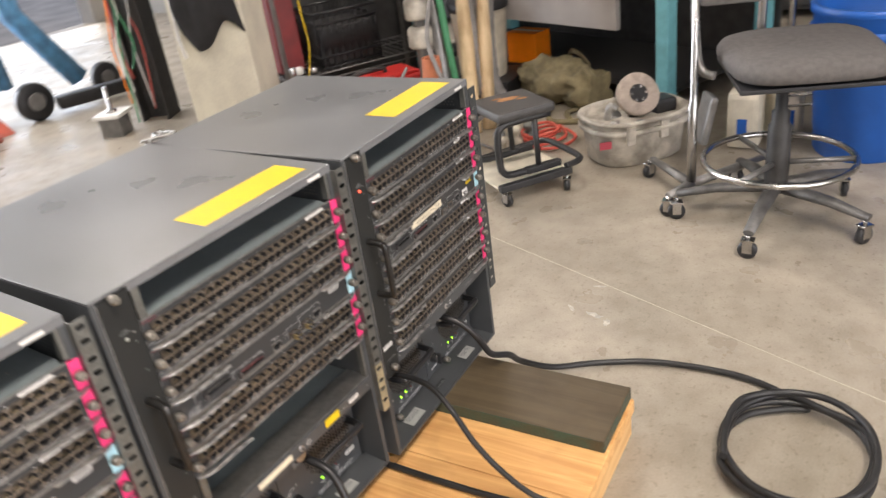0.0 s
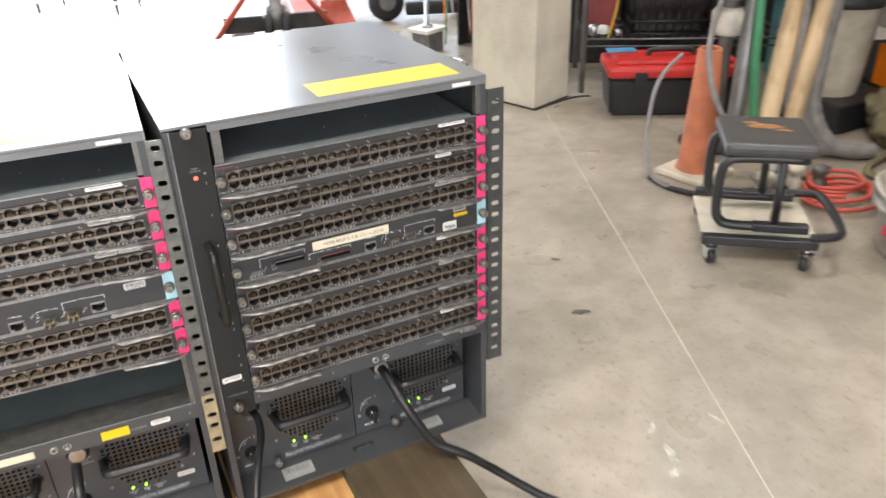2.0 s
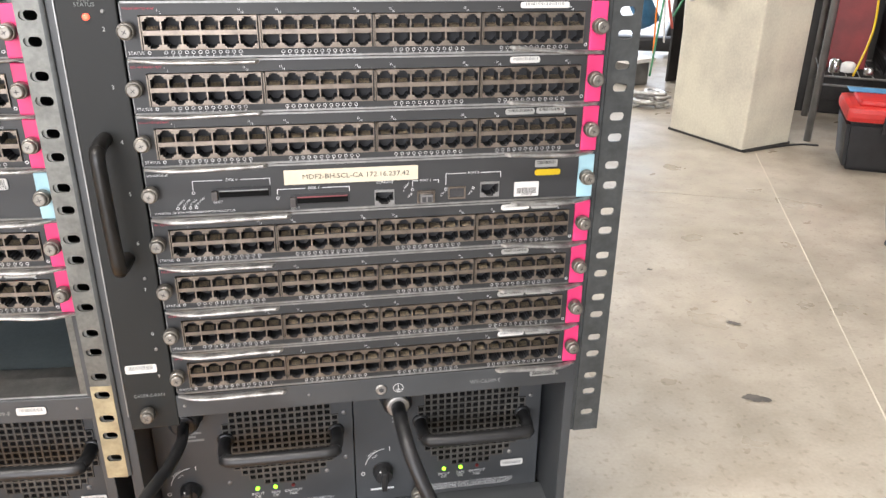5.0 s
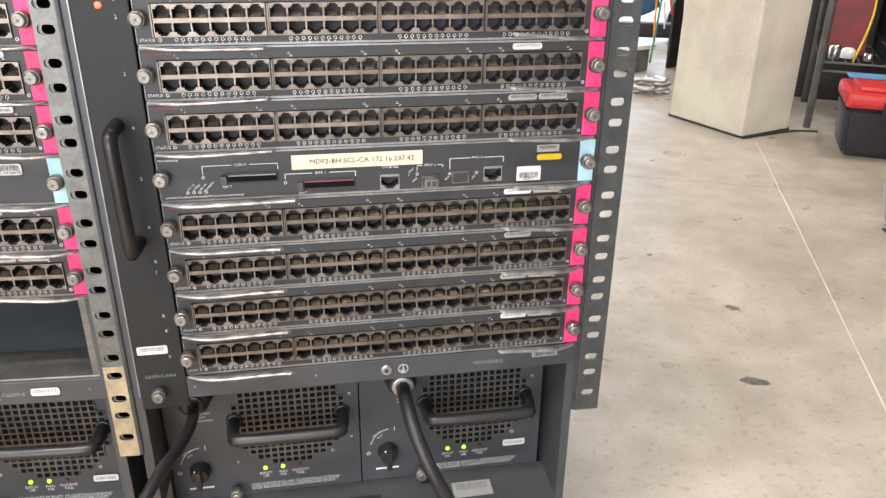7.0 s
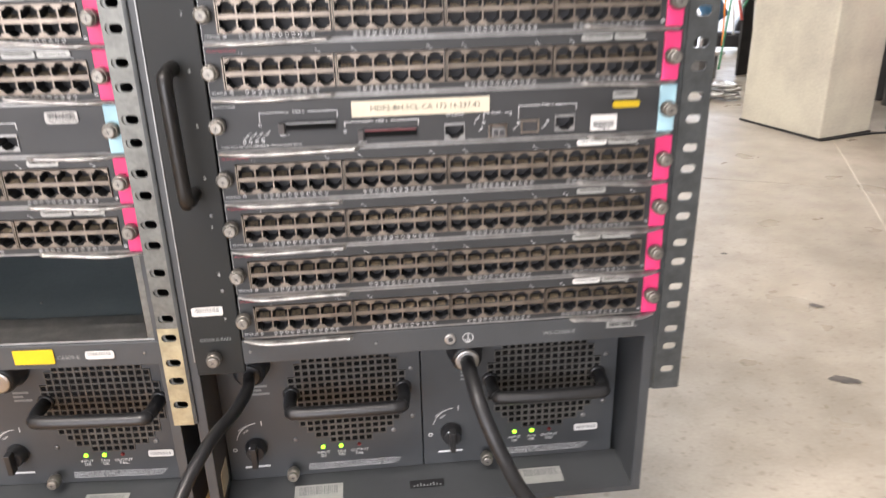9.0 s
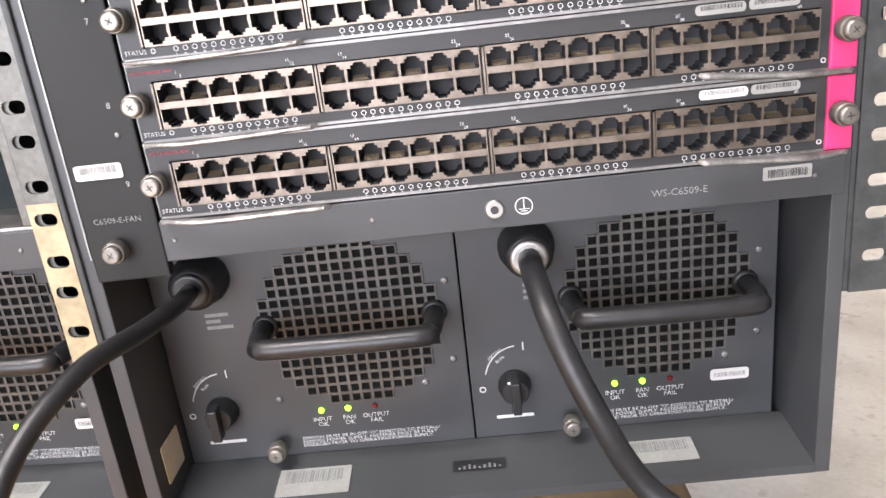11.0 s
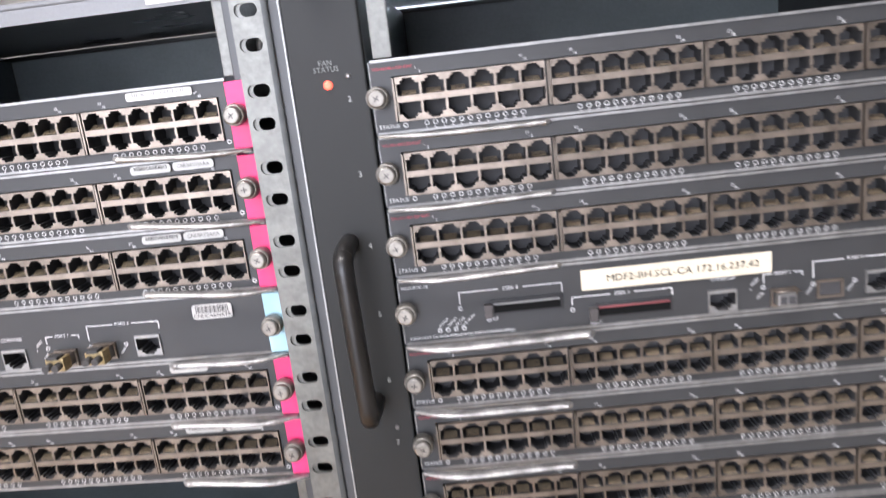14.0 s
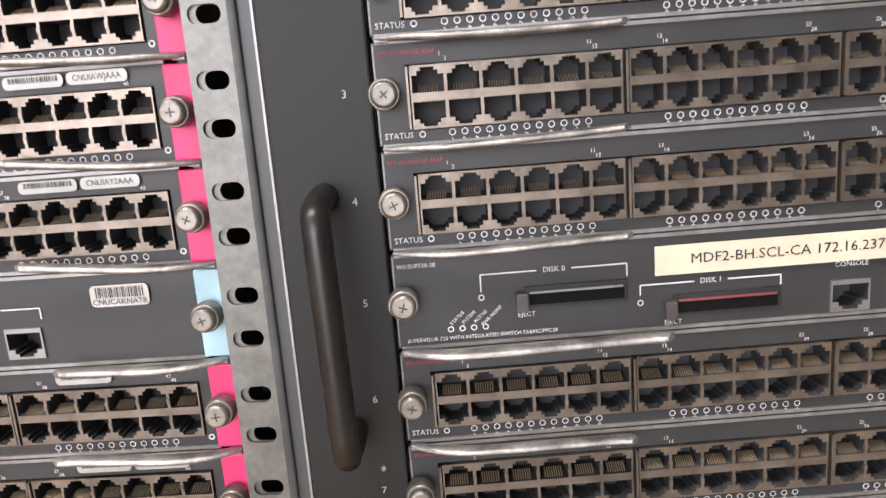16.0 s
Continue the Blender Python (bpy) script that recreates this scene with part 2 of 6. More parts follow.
DIRT = mat("dark_stain", (0.1, 0.085, 0.07), 0.6, vary=0.2, scale=60, bump=0.1)
SCUFF = mat("pale_scuff", (0.56, 0.53, 0.48), 0.55, vary=0.2, scale=60, bump=0.1)
PINE = wood("fresh_pine", (0.72, 0.43, 0.17), (0.5, 0.25, 0.08), 0.6)
PINEEND = wood("pine_stringer", (0.7, 0.44, 0.19), (0.5, 0.27, 0.1), 0.65, along="X")
OLDWOOD = wood("weathered_plank", (0.1, 0.073, 0.04), (0.062, 0.046, 0.026), 0.55)
GREENPAINT = mat("green_paint_edge", (0.035, 0.075, 0.055), 0.5, vary=0.25, scale=20, bump=0.2, color2=(0.06, 0.05, 0.03))
REDPL = mat("red_plastic", (0.55, 0.03, 0.025), 0.35, vary=0.12, scale=14, bump=0.05)
REDPAINT = mat("worn_red_paint", (0.5, 0.075, 0.035), 0.5, vary=0.2, scale=18, bump=0.1)
BLUEPAINT = mat("worn_blue_paint", (0.09, 0.27, 0.48), 0.5, vary=0.2, scale=18, bump=0.1)
BLUEPL = mat("blue_plastic", (0.015, 0.11, 0.45), 0.4, vary=0.1, scale=9, bump=0.05)
TURQ = mat("turquoise_paint", (0.17, 0.45, 0.5), 0.5, vary=0.12, scale=16, bump=0.08)
BLKPL = mat("black_plastic", (0.018, 0.018, 0.02), 0.45, vary=0.15, scale=30, bump=0.1)
BLKPAINT = mat("chipped_black_paint", (0.02, 0.02, 0.021), 0.4, vary=0.15, scale=30, bump=0.08)
CONEM = mat("faded_orange_rubber", (0.5, 0.165, 0.075), 0.7, vary=0.16, scale=16, bump=0.15, color2=(0.36, 0.12, 0.06))
ORANGE = mat("orange_card", (0.95, 0.24, 0.0), 0.5, vary=0.05, scale=20, bump=0.04)
BUCKETM = mat("dirty_white_plastic", (0.54, 0.5, 0.43), 0.55, vary=0.25, scale=14, bump=0.15, color2=(0.24, 0.215, 0.18))
JUG = mat("cream_plastic", (0.66, 0.6, 0.48), 0.5, vary=0.12, scale=14, bump=0.05)
CANVAS = mat("olive_canvas", (0.23, 0.19, 0.105), 0.9, vary=0.22, scale=18, bump=0.5, fine=250)
SEATM = mat("worn_vinyl", (0.055, 0.052, 0.05), 0.45, vary=0.15, scale=30, bump=0.1)
TORN = mat("exposed_foam", (0.4, 0.19, 0.07), 0.85, vary=0.2, scale=60, bump=0.3)
FABRIC = mat("grey_fabric", (0.13, 0.12, 0.115), 0.9, vary=0.12, scale=60, bump=0.5, fine=500)
CHROME = mat("chrome", (0.5, 0.49, 0.48), 0.24, 1.0, vary=0.08, scale=20, bump=0.02)
GREYST = mat("grey_steel", (0.25, 0.245, 0.24), 0.4, 0.6, vary=0.15, scale=20, bump=0.05)
BENCHM = mat("grey_bench_paint", (0.36, 0.335, 0.32), 0.6, vary=0.1, scale=6, bump=0.08)
REDCORD = mat("red_cord", (0.55, 0.09, 0.06), 0.5, vary=0.1, scale=40, bump=0.05)
GREYCORD = mat("grey_hose", (0.24, 0.225, 0.215), 0.55, vary=0.15, scale=30, bump=0.08)
GREENHOSE = mat("green_hose", (0.06, 0.25, 0.12), 0.5, vary=0.1, scale=30, bump=0.05)
POLEWOOD = wood("cream_pole", (0.68, 0.52, 0.32), (0.5, 0.36, 0.2), 0.6, along="Z")
BLADE = mat("abrasive_disc", (0.42, 0.35, 0.3), 0.8, vary=0.15, scale=40, bump=0.3)
DARKRED = mat("dark_red_plastic", (0.22, 0.025, 0.025), 0.5, vary=0.15, scale=14, bump=0.05)
DARKST = mat("dark_steel", (0.05, 0.048, 0.047), 0.55, 0.3, vary=0.2, scale=16, bump=0.1)

# ---- shaping helpers ----


def box(bm, x0, x1, y0, y1, z0, z1, mi=0, bev=0.0, m=None):
    r = bmesh.ops.create_cube(bm, size=1)
    vs = r["verts"]
    for v in vs:
        v.co = Vector(((x0 + x1) / 2 + v.co.x * (x1 - x0), (y0 + y1) / 2 + v.co.y * (y1 - y0), (z0 + z1) / 2 + v.co.z * (z1 - z0)))
        if m:
            v.co = m @ v.co
    fs = {f for v in vs for f in v.link_faces}
    for f in fs:
        f.material_index = mi
    if bev:
        es = {e for v in vs for e in v.link_edges}
        got = bmesh.ops.bevel(bm, geom=list(es), offset=bev, segments=2, affect="EDGES", profile=0.6, clamp_overlap=True)
        for f in got["faces"]:
            f.material_index = mi


def tube(bm, pts, rad, seg=10, mi=0, closed=False, flat=1.0, caps=True):
    """A round bar along points; rad is one radius or one for each point; flat squeezes it upwards."""
    pts = [Vector(p) for p in pts]
    n = len(pts)
    rads = rad if isinstance(rad, (list, tuple)) else [rad] * n
    rings, up = [], None
    for i, p in enumerate(pts):
        a = pts[i - 1] if i or closed else p
        b = pts[(i + 1) % n] if i < n - 1 or closed else p
        d = (b - a).normalized()
        if up is None:
            up = Vector((0, 0, 1)) if abs(d.z) < 0.9 else Vector((0, 1, 0))
        side = d.cross(up).normalized()
        up = side.cross(d).normalized()
        rings.append([bm.verts.new(p + side * math.cos(k * 2 * math.pi / seg) * rads[i] + up * math.sin(k * 2 * math.pi / seg) * rads[i] * flat) for k in range(seg)])
    for i in range(n if closed else n - 1):
        a, b = rings[i], rings[(i + 1) % n]
        for k in range(seg):
            f = bm.faces.new((a[k], a[(k + 1) % seg], b[(k + 1) % seg], b[k]))
            f.material_index, f.smooth = mi, True
    if caps and not closed:
        for r in (rings[0], rings[-1]):
            bm.faces.new(r).material_index = mi


def smooth_path(pts, n=8, closed=False):
    """Points along a smooth curve through pts."""
    p = [Vector(q) for q in pts]
    out = []
    cnt = len(p) if closed else len(p) - 1
    for i in range(cnt):
        g = (lambda k: p[k % len(p)]) if closed else (lambda k: p[max(0, min(len(p) - 1, k))])
        a, b, c, d = g(i - 1), g(i), g(i + 1), g(i + 2)
        for k in range(n):
            t = k / n
            out.append(0.5 * ((2 * b) + (c - a) * t + (2 * a - 5 * b + 4 * c - d) * t * t + (3 * b - a - 3 * c + d) * t ** 3))
    if not closed:
        out.append(p[-1])
    return out


def lathe(bm, prof, m=None, seg=20, mi=0, caps=True, wob=None):
    """A turned body about z from (radius, height) pairs."""
    rings = []
    for r, z in prof:
        ring = []
        for k in range(seg):
            a = k * 2 * math.pi / seg
            rr = r * (wob(k) if wob else 1)
            co = Vector((rr * math.cos(a), rr * math.sin(a), z))
            ring.append(bm.verts.new(m @ co if m else co))
        rings.append(ring)
    for a, b in zip(rings, rings[1:]):
        for k in range(seg):
            f = bm.faces.new((a[k], a[(k + 1) % seg], b[(k + 1) % seg], b[k]))
            f.material_index, f.smooth = mi, True
    if caps:
        bm.faces.new(list(reversed(rings[0]))).material_index = mi
        bm.faces.new(rings[-1]).material_index = mi


def quad(bm, pts, mi=0):
    f = bm.faces.new([bm.verts.new(p) for p in pts])
    f.material_index = mi
    return f


def to_mesh(name, bm, mats, fix=True):
    if fix:
        bmesh.ops.recalc_face_normals(bm, faces=bm.faces[:])
    me = bpy.data.meshes.new(name)
    bm.to_mesh(me)
    bm.free()
    for m in mats if isinstance(mats, (list, tuple)) else [mats]:
        me.materials.append(m)
    for p in me.polygons:
        pass
    return me


def part(name, bm, material, parent=None, label="", m=None):
    """One mesh object under a thing or a part."""
    me = bm if isinstance(bm, bpy.types.Mesh) else to_mesh(name, bm, material)
    ob = new(name, me)
    if parent:
        ob.parent = parent
    if m is not None:
        ob.matrix_local = m
    if label:
        tagged(ob, label)
    return ob


def thing(name, label, category, group="", kind="", m=None):
    ob = tagged(new(name), label, category, group, kind)
    if m is not None:
        ob.matrix_world = m
    return ob


def structure(name, bm, material, label, category, m=None):
    ob = part(name, bm, material, m=m)
    return tagged(ob, label, category, kind="structure")


WORDS = {}


def words(text, size, x, z, parent, material, y=-0.0006, align="CENTER", name="lettering", turn=0.0, width=None, label=""):
    """Flat lettering on a face that looks along -y."""
    key = (text, size, align, material.name, width)
    if key not in WORDS:
        cu = bpy.data.curves.new("lettering", "FONT")
        cu.body, cu.size, cu.align_x, cu.align_y, cu.resolution_u = text, size, align, "CENTER", 2
        cu.space_line = 0.85
        tmp = bpy.data.objects.new("lettering", cu)
        scene.collection.objects.link(tmp)
        deps = bpy.context.evaluated_depsgraph_get()
        me = bpy.data.meshes.new_from_object(tmp.evaluated_get(deps))
        bpy.data.objects.remove(tmp)
        bpy.data.curves.remove(cu)
        me.materials.clear()
        me.materials.append(material)
        if width:
            xs = [v.co.x for v in me.vertices]
            k = width / (max(xs) - min(xs))
            for v in me.vertices:
                v.co.x *= k
        WORDS[key] = me
    ob = new(name, WORDS[key])
    ob.parent = parent
    ob.matrix_local = pose(x, y, z, 90, 0, 0) @ pose(0, 0, 0, 0, 0, turn)
    if label:
        tagged(ob, label)
    return ob


def ring(bm, x, z, r0, r1, y=-0.0006, seg=10, mi=0):
    a = [bm.verts.new((x + r0 * math.cos(k * 2 * math.pi / seg), y, z + r0 * math.sin(k * 2 * math.pi / seg))) for k in range(seg)]
    b = [bm.verts.new((x + r1 * math.cos(k * 2 * math.pi / seg), y, z + r1 * math.sin(k * 2 * math.pi / seg))) for k in range(seg)]
    for k in range(seg):
        bm.faces.new((a[k], a[(k + 1) % seg], b[(k + 1) % seg], b[k])).material_index = mi


def flatbar(bm, x0, x1, z0, z1, y=-0.0006, mi=0):
    quad(bm, [(x0, y, z0), (x1, y, z0), (x1, y, z1), (x0, y, z1)], mi)


# ---- large structure ----
bm = bmesh.new()
box(bm, -5.2, 5.2, -5.2, 6.8, -0.2, -0.0007)
FLOOR = structure("floor", bm, SUBFLOOR, "sealed beige-grey concrete floor with saw cuts and stains", "floor")
JOINT_AT, JOINT_WAY = Vector((0.868, -0.293)), Vector((0.3917, 0.9201))
JOINT_SIDE = Vector((0.9201, -0.3917))
CROSS_AT = Vector((1.42, 1.275))


def clipped(poly, at, side, gap):
    """The part of a flat outline that lies beyond a line, by a gap."""
    out = []
    for i, p in enumerate(poly):
        q = poly[(i + 1) % len(poly)]
        dp, dq = (p - at).dot(side) - gap, (q - at).dot(side) - gap
        if dp >= 0:
            out.append(p)
        if dp * dq < 0:
            out.append(p + (q - p) * (dp / (dp - dq)))
    return out


HALL = [Vector(p) for p in ((-5.2, -5.2), (5.2, -5.2), (5.2, 6.8), (-5.2, 6.8))]
left_half = clipped(HALL, JOINT_AT, -JOINT_SIDE, 0.0017)
for poly in (clipped(HALL, JOINT_AT, JOINT_SIDE, 0.0017), clipped(left_half, CROSS_AT, JOINT_WAY, 0.0012), clipped(left_half, CROSS_AT, -JOINT_WAY, 0.0012)):
    bm = bmesh.new()
    top = [bm.verts.new((p.x, p.y, 0)) for p in poly]
    low = [bm.verts.new((p.x, p.y, -0.0007)) for p in poly]
    bm.faces.new(top)
    bm.faces.new(list(reversed(low)))
    for i in range(len(poly)):
        j = (i + 1) % len(poly)
        bm.faces.new((top[i], top[j], low[j], low[i]))
    part("slab", bm, FLOORM, FLOOR)
bm = bmesh.new()
box(bm, -60, 60, 6.8, 110, -0.25, -0.03)
box(bm, -60, 60, -110, -5.2, -0.25, -0.03)
structure("ground", bm, YARD, "asphalt yard outside the open door", "ground")
bm = bmesh.new()
box(bm, 5.0, 5.2, -5.2, 6.8, 0, 4.2)
structure("wall_east", bm, WALLM, "grey workshop wall", "wall")
bm = bmesh.new()
box(bm, -5.2, -5.0, -5.2, 6.8, 0, 4.2)
structure("wall_west", bm, WALLM, "grey workshop wall", "wall")
bm = bmesh.new()
box(bm, -5.0, SOUTH_X0, -5.2, -5.0, 0, 4.2)
box(bm, SOUTH_X1, 5.0, -5.2, -5.0, 0, 4.2)
box(bm, SOUTH_X0, SOUTH_X1, -5.2, -5.0, SOUTH_Z, 4.2)
structure("wall_south", bm, WALLM, "grey workshop wall with an assumed unseen opening for fill light", "wall")
bm = bmesh.new()
box(bm, -5.0, DOOR_X0, 6.6, 6.8, 0, 4.2)
box(bm, DOOR_X1, SIDE_X0, 6.6, 6.8, 0, 4.2)
box(bm, SIDE_X1, 5.0, 6.6, 6.8, 0, 4.2)
box(bm, SIDE_X0, SIDE_X1, 6.6, 6.8, SIDE_Z, 4.2)
box(bm, DOOR_X0, DOOR_X1, 6.6, 6.8, DOOR_Z, 4.2)
structure("wall_north", bm, WALLM, "grey workshop wall with an open loading door and an added unseen opening", "wall")
bm = bmesh.new()
box(bm, -5.2, 5.2, -5.2, 6.8, 4.2, 4.3)
structure("ceiling", bm, CEILM, "pale sheet ceiling of the workshop", "ceiling")
bm = bmesh.new()
box(bm, -0.5, 0.5, -0.11, 0.11, 0.03, 0.09, bev=0.01)
hous = to_mesh("housing", bm, BENCHM)
bm = bmesh.new()
for sx in (-0.05, 0.05):
    tube(bm, [(-0.6, sx, 0.0), (0.6, sx, 0.0)], 0.018, 10)
tubes = to_mesh("tube", bm, LIT)
for k, (x, y) in enumerate(TUBES):
    t = thing("added_ceiling_light", "long unseen ceiling light with two lit tubes, added for fill", "light", "ceiling lights", m=pose(x, y, TUBE_Z))
    part("housing", hous, None, t)
    part("tube", tubes, None, t)
    for sx in (-0.4, 0.4):
        bm = bmesh.new()
        tube(bm, [(sx, 0, 0.08), (sx, 0, 4.2 - TUBE_Z)], 0.006, 6)
        part("hanger", bm, DARKST, t)
    lamp("added_tube_light", "AREA", pose(x, y, TUBE_Z - 0.03), 42, (1.0, 0.905, 0.785), 1.2, 0.16)

# ---- the network switches ----
W, H, D = 0.438, 0.613, 0.43
PITCH = 0.0435


def zc(n):
    """Middle height of card slot n."""
    return 0.492 - (n - 3) * PITCH


# one block of twelve sockets: two rows of six, the upper row with its latch up, the lower one with it down
BX, BP = 0.0668, 0.0882
BW, BH, CW, CH = 0.0854, 0.0252, 0.0854 / 6, 0.0126


def port_mesh(name, cols, rows, flip_rows):
    bm = bmesh.new()
    steps = [(0.0, 0.0018, 0.0), (0.0018, 0.0087, 0.0129), (0.0087, 0.0104, 0.0084), (0.0104, 0.0117, 0.0055), (0.0117, CH, 0.0)]
    for r in range(rows):
        for c in range(cols):
            x0, xm = c * CW, (c + 0.5) * CW
            up = not flip_rows[r]
            base = r * CH

            def zz(z):
                return base + (z if up else CH - z)

            for a, b, w in steps:
                if w == 0:
                    quad(bm, [(x0, 0, zz(a)), (x0 + CW, 0, zz(a)), (x0 + CW, 0, zz(b)), (x0, 0, zz(b))])
                else:
                    quad(bm, [(x0, 0, zz(a)), (xm - w / 2, 0, zz(a)), (xm - w / 2, 0, zz(b)), (x0, 0, zz(b))])
                    quad(bm, [(xm + w / 2, 0, zz(a)), (x0 + CW, 0, zz(a)), (x0 + CW, 0, zz(b)), (xm + w / 2, 0, zz(b))])
                    for s in (-1, 1):
                        quad(bm, [(xm + s * w / 2, 0, zz(a)), (xm + s * w / 2, 0.015, zz(a)), (xm + s * w / 2, 0.015, zz(b)), (xm + s * w / 2, 0, zz(b))], 1)
            prev = 0.0
            for a, b, w in steps:
                big, small = max(prev, w), min(prev, w)
                for s in (-1, 1):
                    if big > small:
                        quad(bm, [(xm + s * small / 2, 0, zz(a)), (xm + s * big / 2, 0, zz(a)), (xm + s * big / 2, 0.015, zz(a)), (xm + s * small / 2, 0.015, zz(a))], 1)
                prev = w
            for a, b, w in steps:
                if w:
                    quad(bm, [(xm - w / 2, 0.015, zz(a)), (xm + w / 2, 0.015, zz(a)), (xm + w / 2, 0.015, zz(b)), (xm - w / 2, 0.015, zz(b))], 1)
    if cols > 1:
        box(bm, -0.0016, -0.0006, -0.001, 0.008, 0.0004, rows * CH - 0.0004)
    # bent spring tabs on the shield between neighbouring sockets
    for r in range(rows if cols > 1 else 0):
        for c in range(1, cols):
            zm = (r + 0.5) * CH + (0.0012 if flip_rows[r] else -0.0012)
            box(bm, c * CW - 0.0007, c * CW + 0.0007, -0.0006, 0.001, zm - 0.0014, zm + 0.0014)
    wx, hz = cols * CW, rows * CH
    for a, b in (((0, 0), (wx, 0)), ((wx, 0), (wx, hz)), ((wx, hz), (0, hz)), ((0, hz), (0, 0))):
        quad(bm, [(a[0], 0, a[1]), (b[0], 0, b[1]), (b[0], 0.012, b[1]), (a[0], 0.012, a[1])])
    bmesh.ops.remove_doubles(bm, verts=bm.verts[:], dist=1e-6)
    return to_mesh(name, bm, [SHIELD if cols > 1 else EDGE, HOLE], fix=False)


def pin_mesh(cols, rows, flip_rows):
    """The spring contacts of a block's sockets."""
    bm = bmesh.new()
    for r in [q for q in range(rows) if not flip_rows[q]]:
        for c in range(cols):
            xm = (c + 0.5) * CW
            for k in range(8):
                px = xm + (k - 3.5) * 0.00105
                za, zb = (r * CH + (z if not flip_rows[r] else CH - z) for z in (0.0020, 0.0046))
                quad(bm, [(px - 0.00026, 0.0012, za), (px + 0.00026, 0.0012, za), (px + 0.00026, 0.0062, zb), (px - 0.00026, 0.0062, zb)])
    return to_mesh("contact_comb", bm, GOLD, fix=False)


PINS = pin_mesh(6, 2, (True, False))
PORTS = port_mesh("port_block", 6, 2, (True, False))
SOCKET = port_mesh("socket", 1, 1, (True,))


def screw_mesh():
    """A captive thumbscrew: shank, knurled collar, smaller cap with a worn cross."""
    bm = bmesh.new()
    m = pose(0, 0, 0, 90, 0, 0)
    lathe(bm, [(0.0042, -0.001), (0.0042, 0.004)], m, 14)
    lathe(bm, [(0.0060, 0.0028), (0.0066, 0.0036), (0.0066, 0.0096), (0.0061, 0.0106)], m, 52, wob=lambda k: 1.0 if k % 2 else 0.94)
    lathe(bm, [(0.0054, 0.0100), (0.0054, 0.0128), (0.0050, 0.0139), (0.0040, 0.0144)], m, 22)
    box(bm, -0.0019, 0.0019, -0.01455, -0.0142, -0.0003, 0.0003, 1)
    box(bm, -0.0003, 0.0003, -0.0146, -0.0142, -0.0019, 0.0019, 1)
    return to_mesh("thumbscrew", bm, [SCREWM, DARKST])


SCREW = screw_mesh()
bm = bmesh.new()
lathe(bm, [(0.0016, -0.001), (0.0016, 0.0005), (0.0008, 0.0009)], pose(0, 0, 0, 90, 0, 0), 8)
RIVET = to_mesh("rivet", bm, GREYST)


def lever_mesh(name, length, sign, fat=1.0):
    """A card ejector: a flat bar hinged at the card's end, its free end turned out."""
    bm = bmesh.new()
    pts = smooth_path([(0, 0.0, 0), (sign * 0.012, -0.006, 0), (sign * 0.03, -0.0085, -0.0004), (sign * length * 0.7, -0.0085, 0.0002), (sign * length * 0.94, -0.0095, 0.0010), (sign * length, -0.0125, 0.0016)], 5)
    n = len(pts)
    rads = [0.0035 * fat * (0.55 + 0.45 * min(1, i / (n * 0.25))) * (1 if i < n - 2 else 0.75) for i in range(n)]
    tube(bm, pts, rads, 8, flat=0.42)
    box(bm, -0.0005 if sign > 0 else -0.005, 0.005 if sign > 0 else 0.0005, -0.0022, 0.001, -0.0018, 0.001, 1, bev=0.0005)
    return to_mesh(name, bm, [LEVER, EDGE])


LEVER_L, LEVER_R = lever_mesh("ejector_lever", 0.096, 1, 1.12), lever_mesh("ejector_lever", 0.08, -1, 1.25)
LEVER_SL, LEVER_SR = lever_mesh("ejector_lever", 0.112, 1, 1.4), lever_mesh("ejector_lever", 0.072, -1, 1.3)


def card_plate(bm, holes):
    """A card's face with openings for its sockets: (x0, x1, z0, z1) each, side by side."""
    X0, X1, Z0, Z1, t = 0.0525, 0.4224, -0.0205, 0.0205, 0.003
    xs = sorted({X0, X1, *[h[0] for h in holes], *[h[1] for h in holes]})
    for a, b in zip(xs, xs[1:]):
        cut = [h for h in holes if h[0] <= a and h[1] >= b]
        for z0, z1 in ([(Z0, cut[0][2]), (cut[0][3], Z1)] if cut else [(Z0, Z1)]):
            for y in (0.0, t):
                quad(bm, [(a, y, z0), (b, y, z0), (b, y, z1), (a, y, z1)])
    for p, q in (((X0, Z0), (X1, Z0)), ((X1, Z0), (X1, Z1)), ((X1, Z1), (X0, Z1)), ((X0, Z1), (X0, Z0))):
        quad(bm, [(p[0], 0, p[1]), (q[0], 0, q[1]), (q[0], t, q[1]), (p[0], t, p[1])])
    bmesh.ops.remove_doubles(bm, verts=bm.verts[:], dist=1e-6)


bm = bmesh.new()
card_plate(bm, [(BX - 0.0019 + k * BP, BX + 0.0006 + k * BP + BW, -0.0151, -0.0139 + BH) for k in range(4)])
CARD = to_mesh("faceplate", bm, PLATE)
bm = bmesh.new()
box(bm, 0.058, 0.423, 0.018, 0.36, -0.018, 0.018)
CARRIER = to_mesh("carrier", bm, BAY)
bm = bmesh.new()
box(bm, 0.06, 0.42, 0.003, 0.018, 0.0165, 0.018)
COVER = to_mesh("shield_cover", bm, BAY)
bm = bmesh.new()
box(bm, 0.054, 0.423, -0.0008, 0.002, -0.0008, 0.0008)
STRIP = to_mesh("edge_strip", bm, EDGE)


def card_rest(c):
    part("carrier", CARRIER, None, c)
    part("shield_cover", COVER, None, c)
    for z in (0.0206, -0.0206):
        part("edge_strip", STRIP, None, c, m=pose(0, 0, z))



STROKES = {"0": "abcdef", "1": "bc", "2": "abged", "3": "abgcd", "4": "fgbc", "5": "afgcd", "6": "afgedc", "7": "abc", "8": "abcdefg", "9": "abcdfg"}
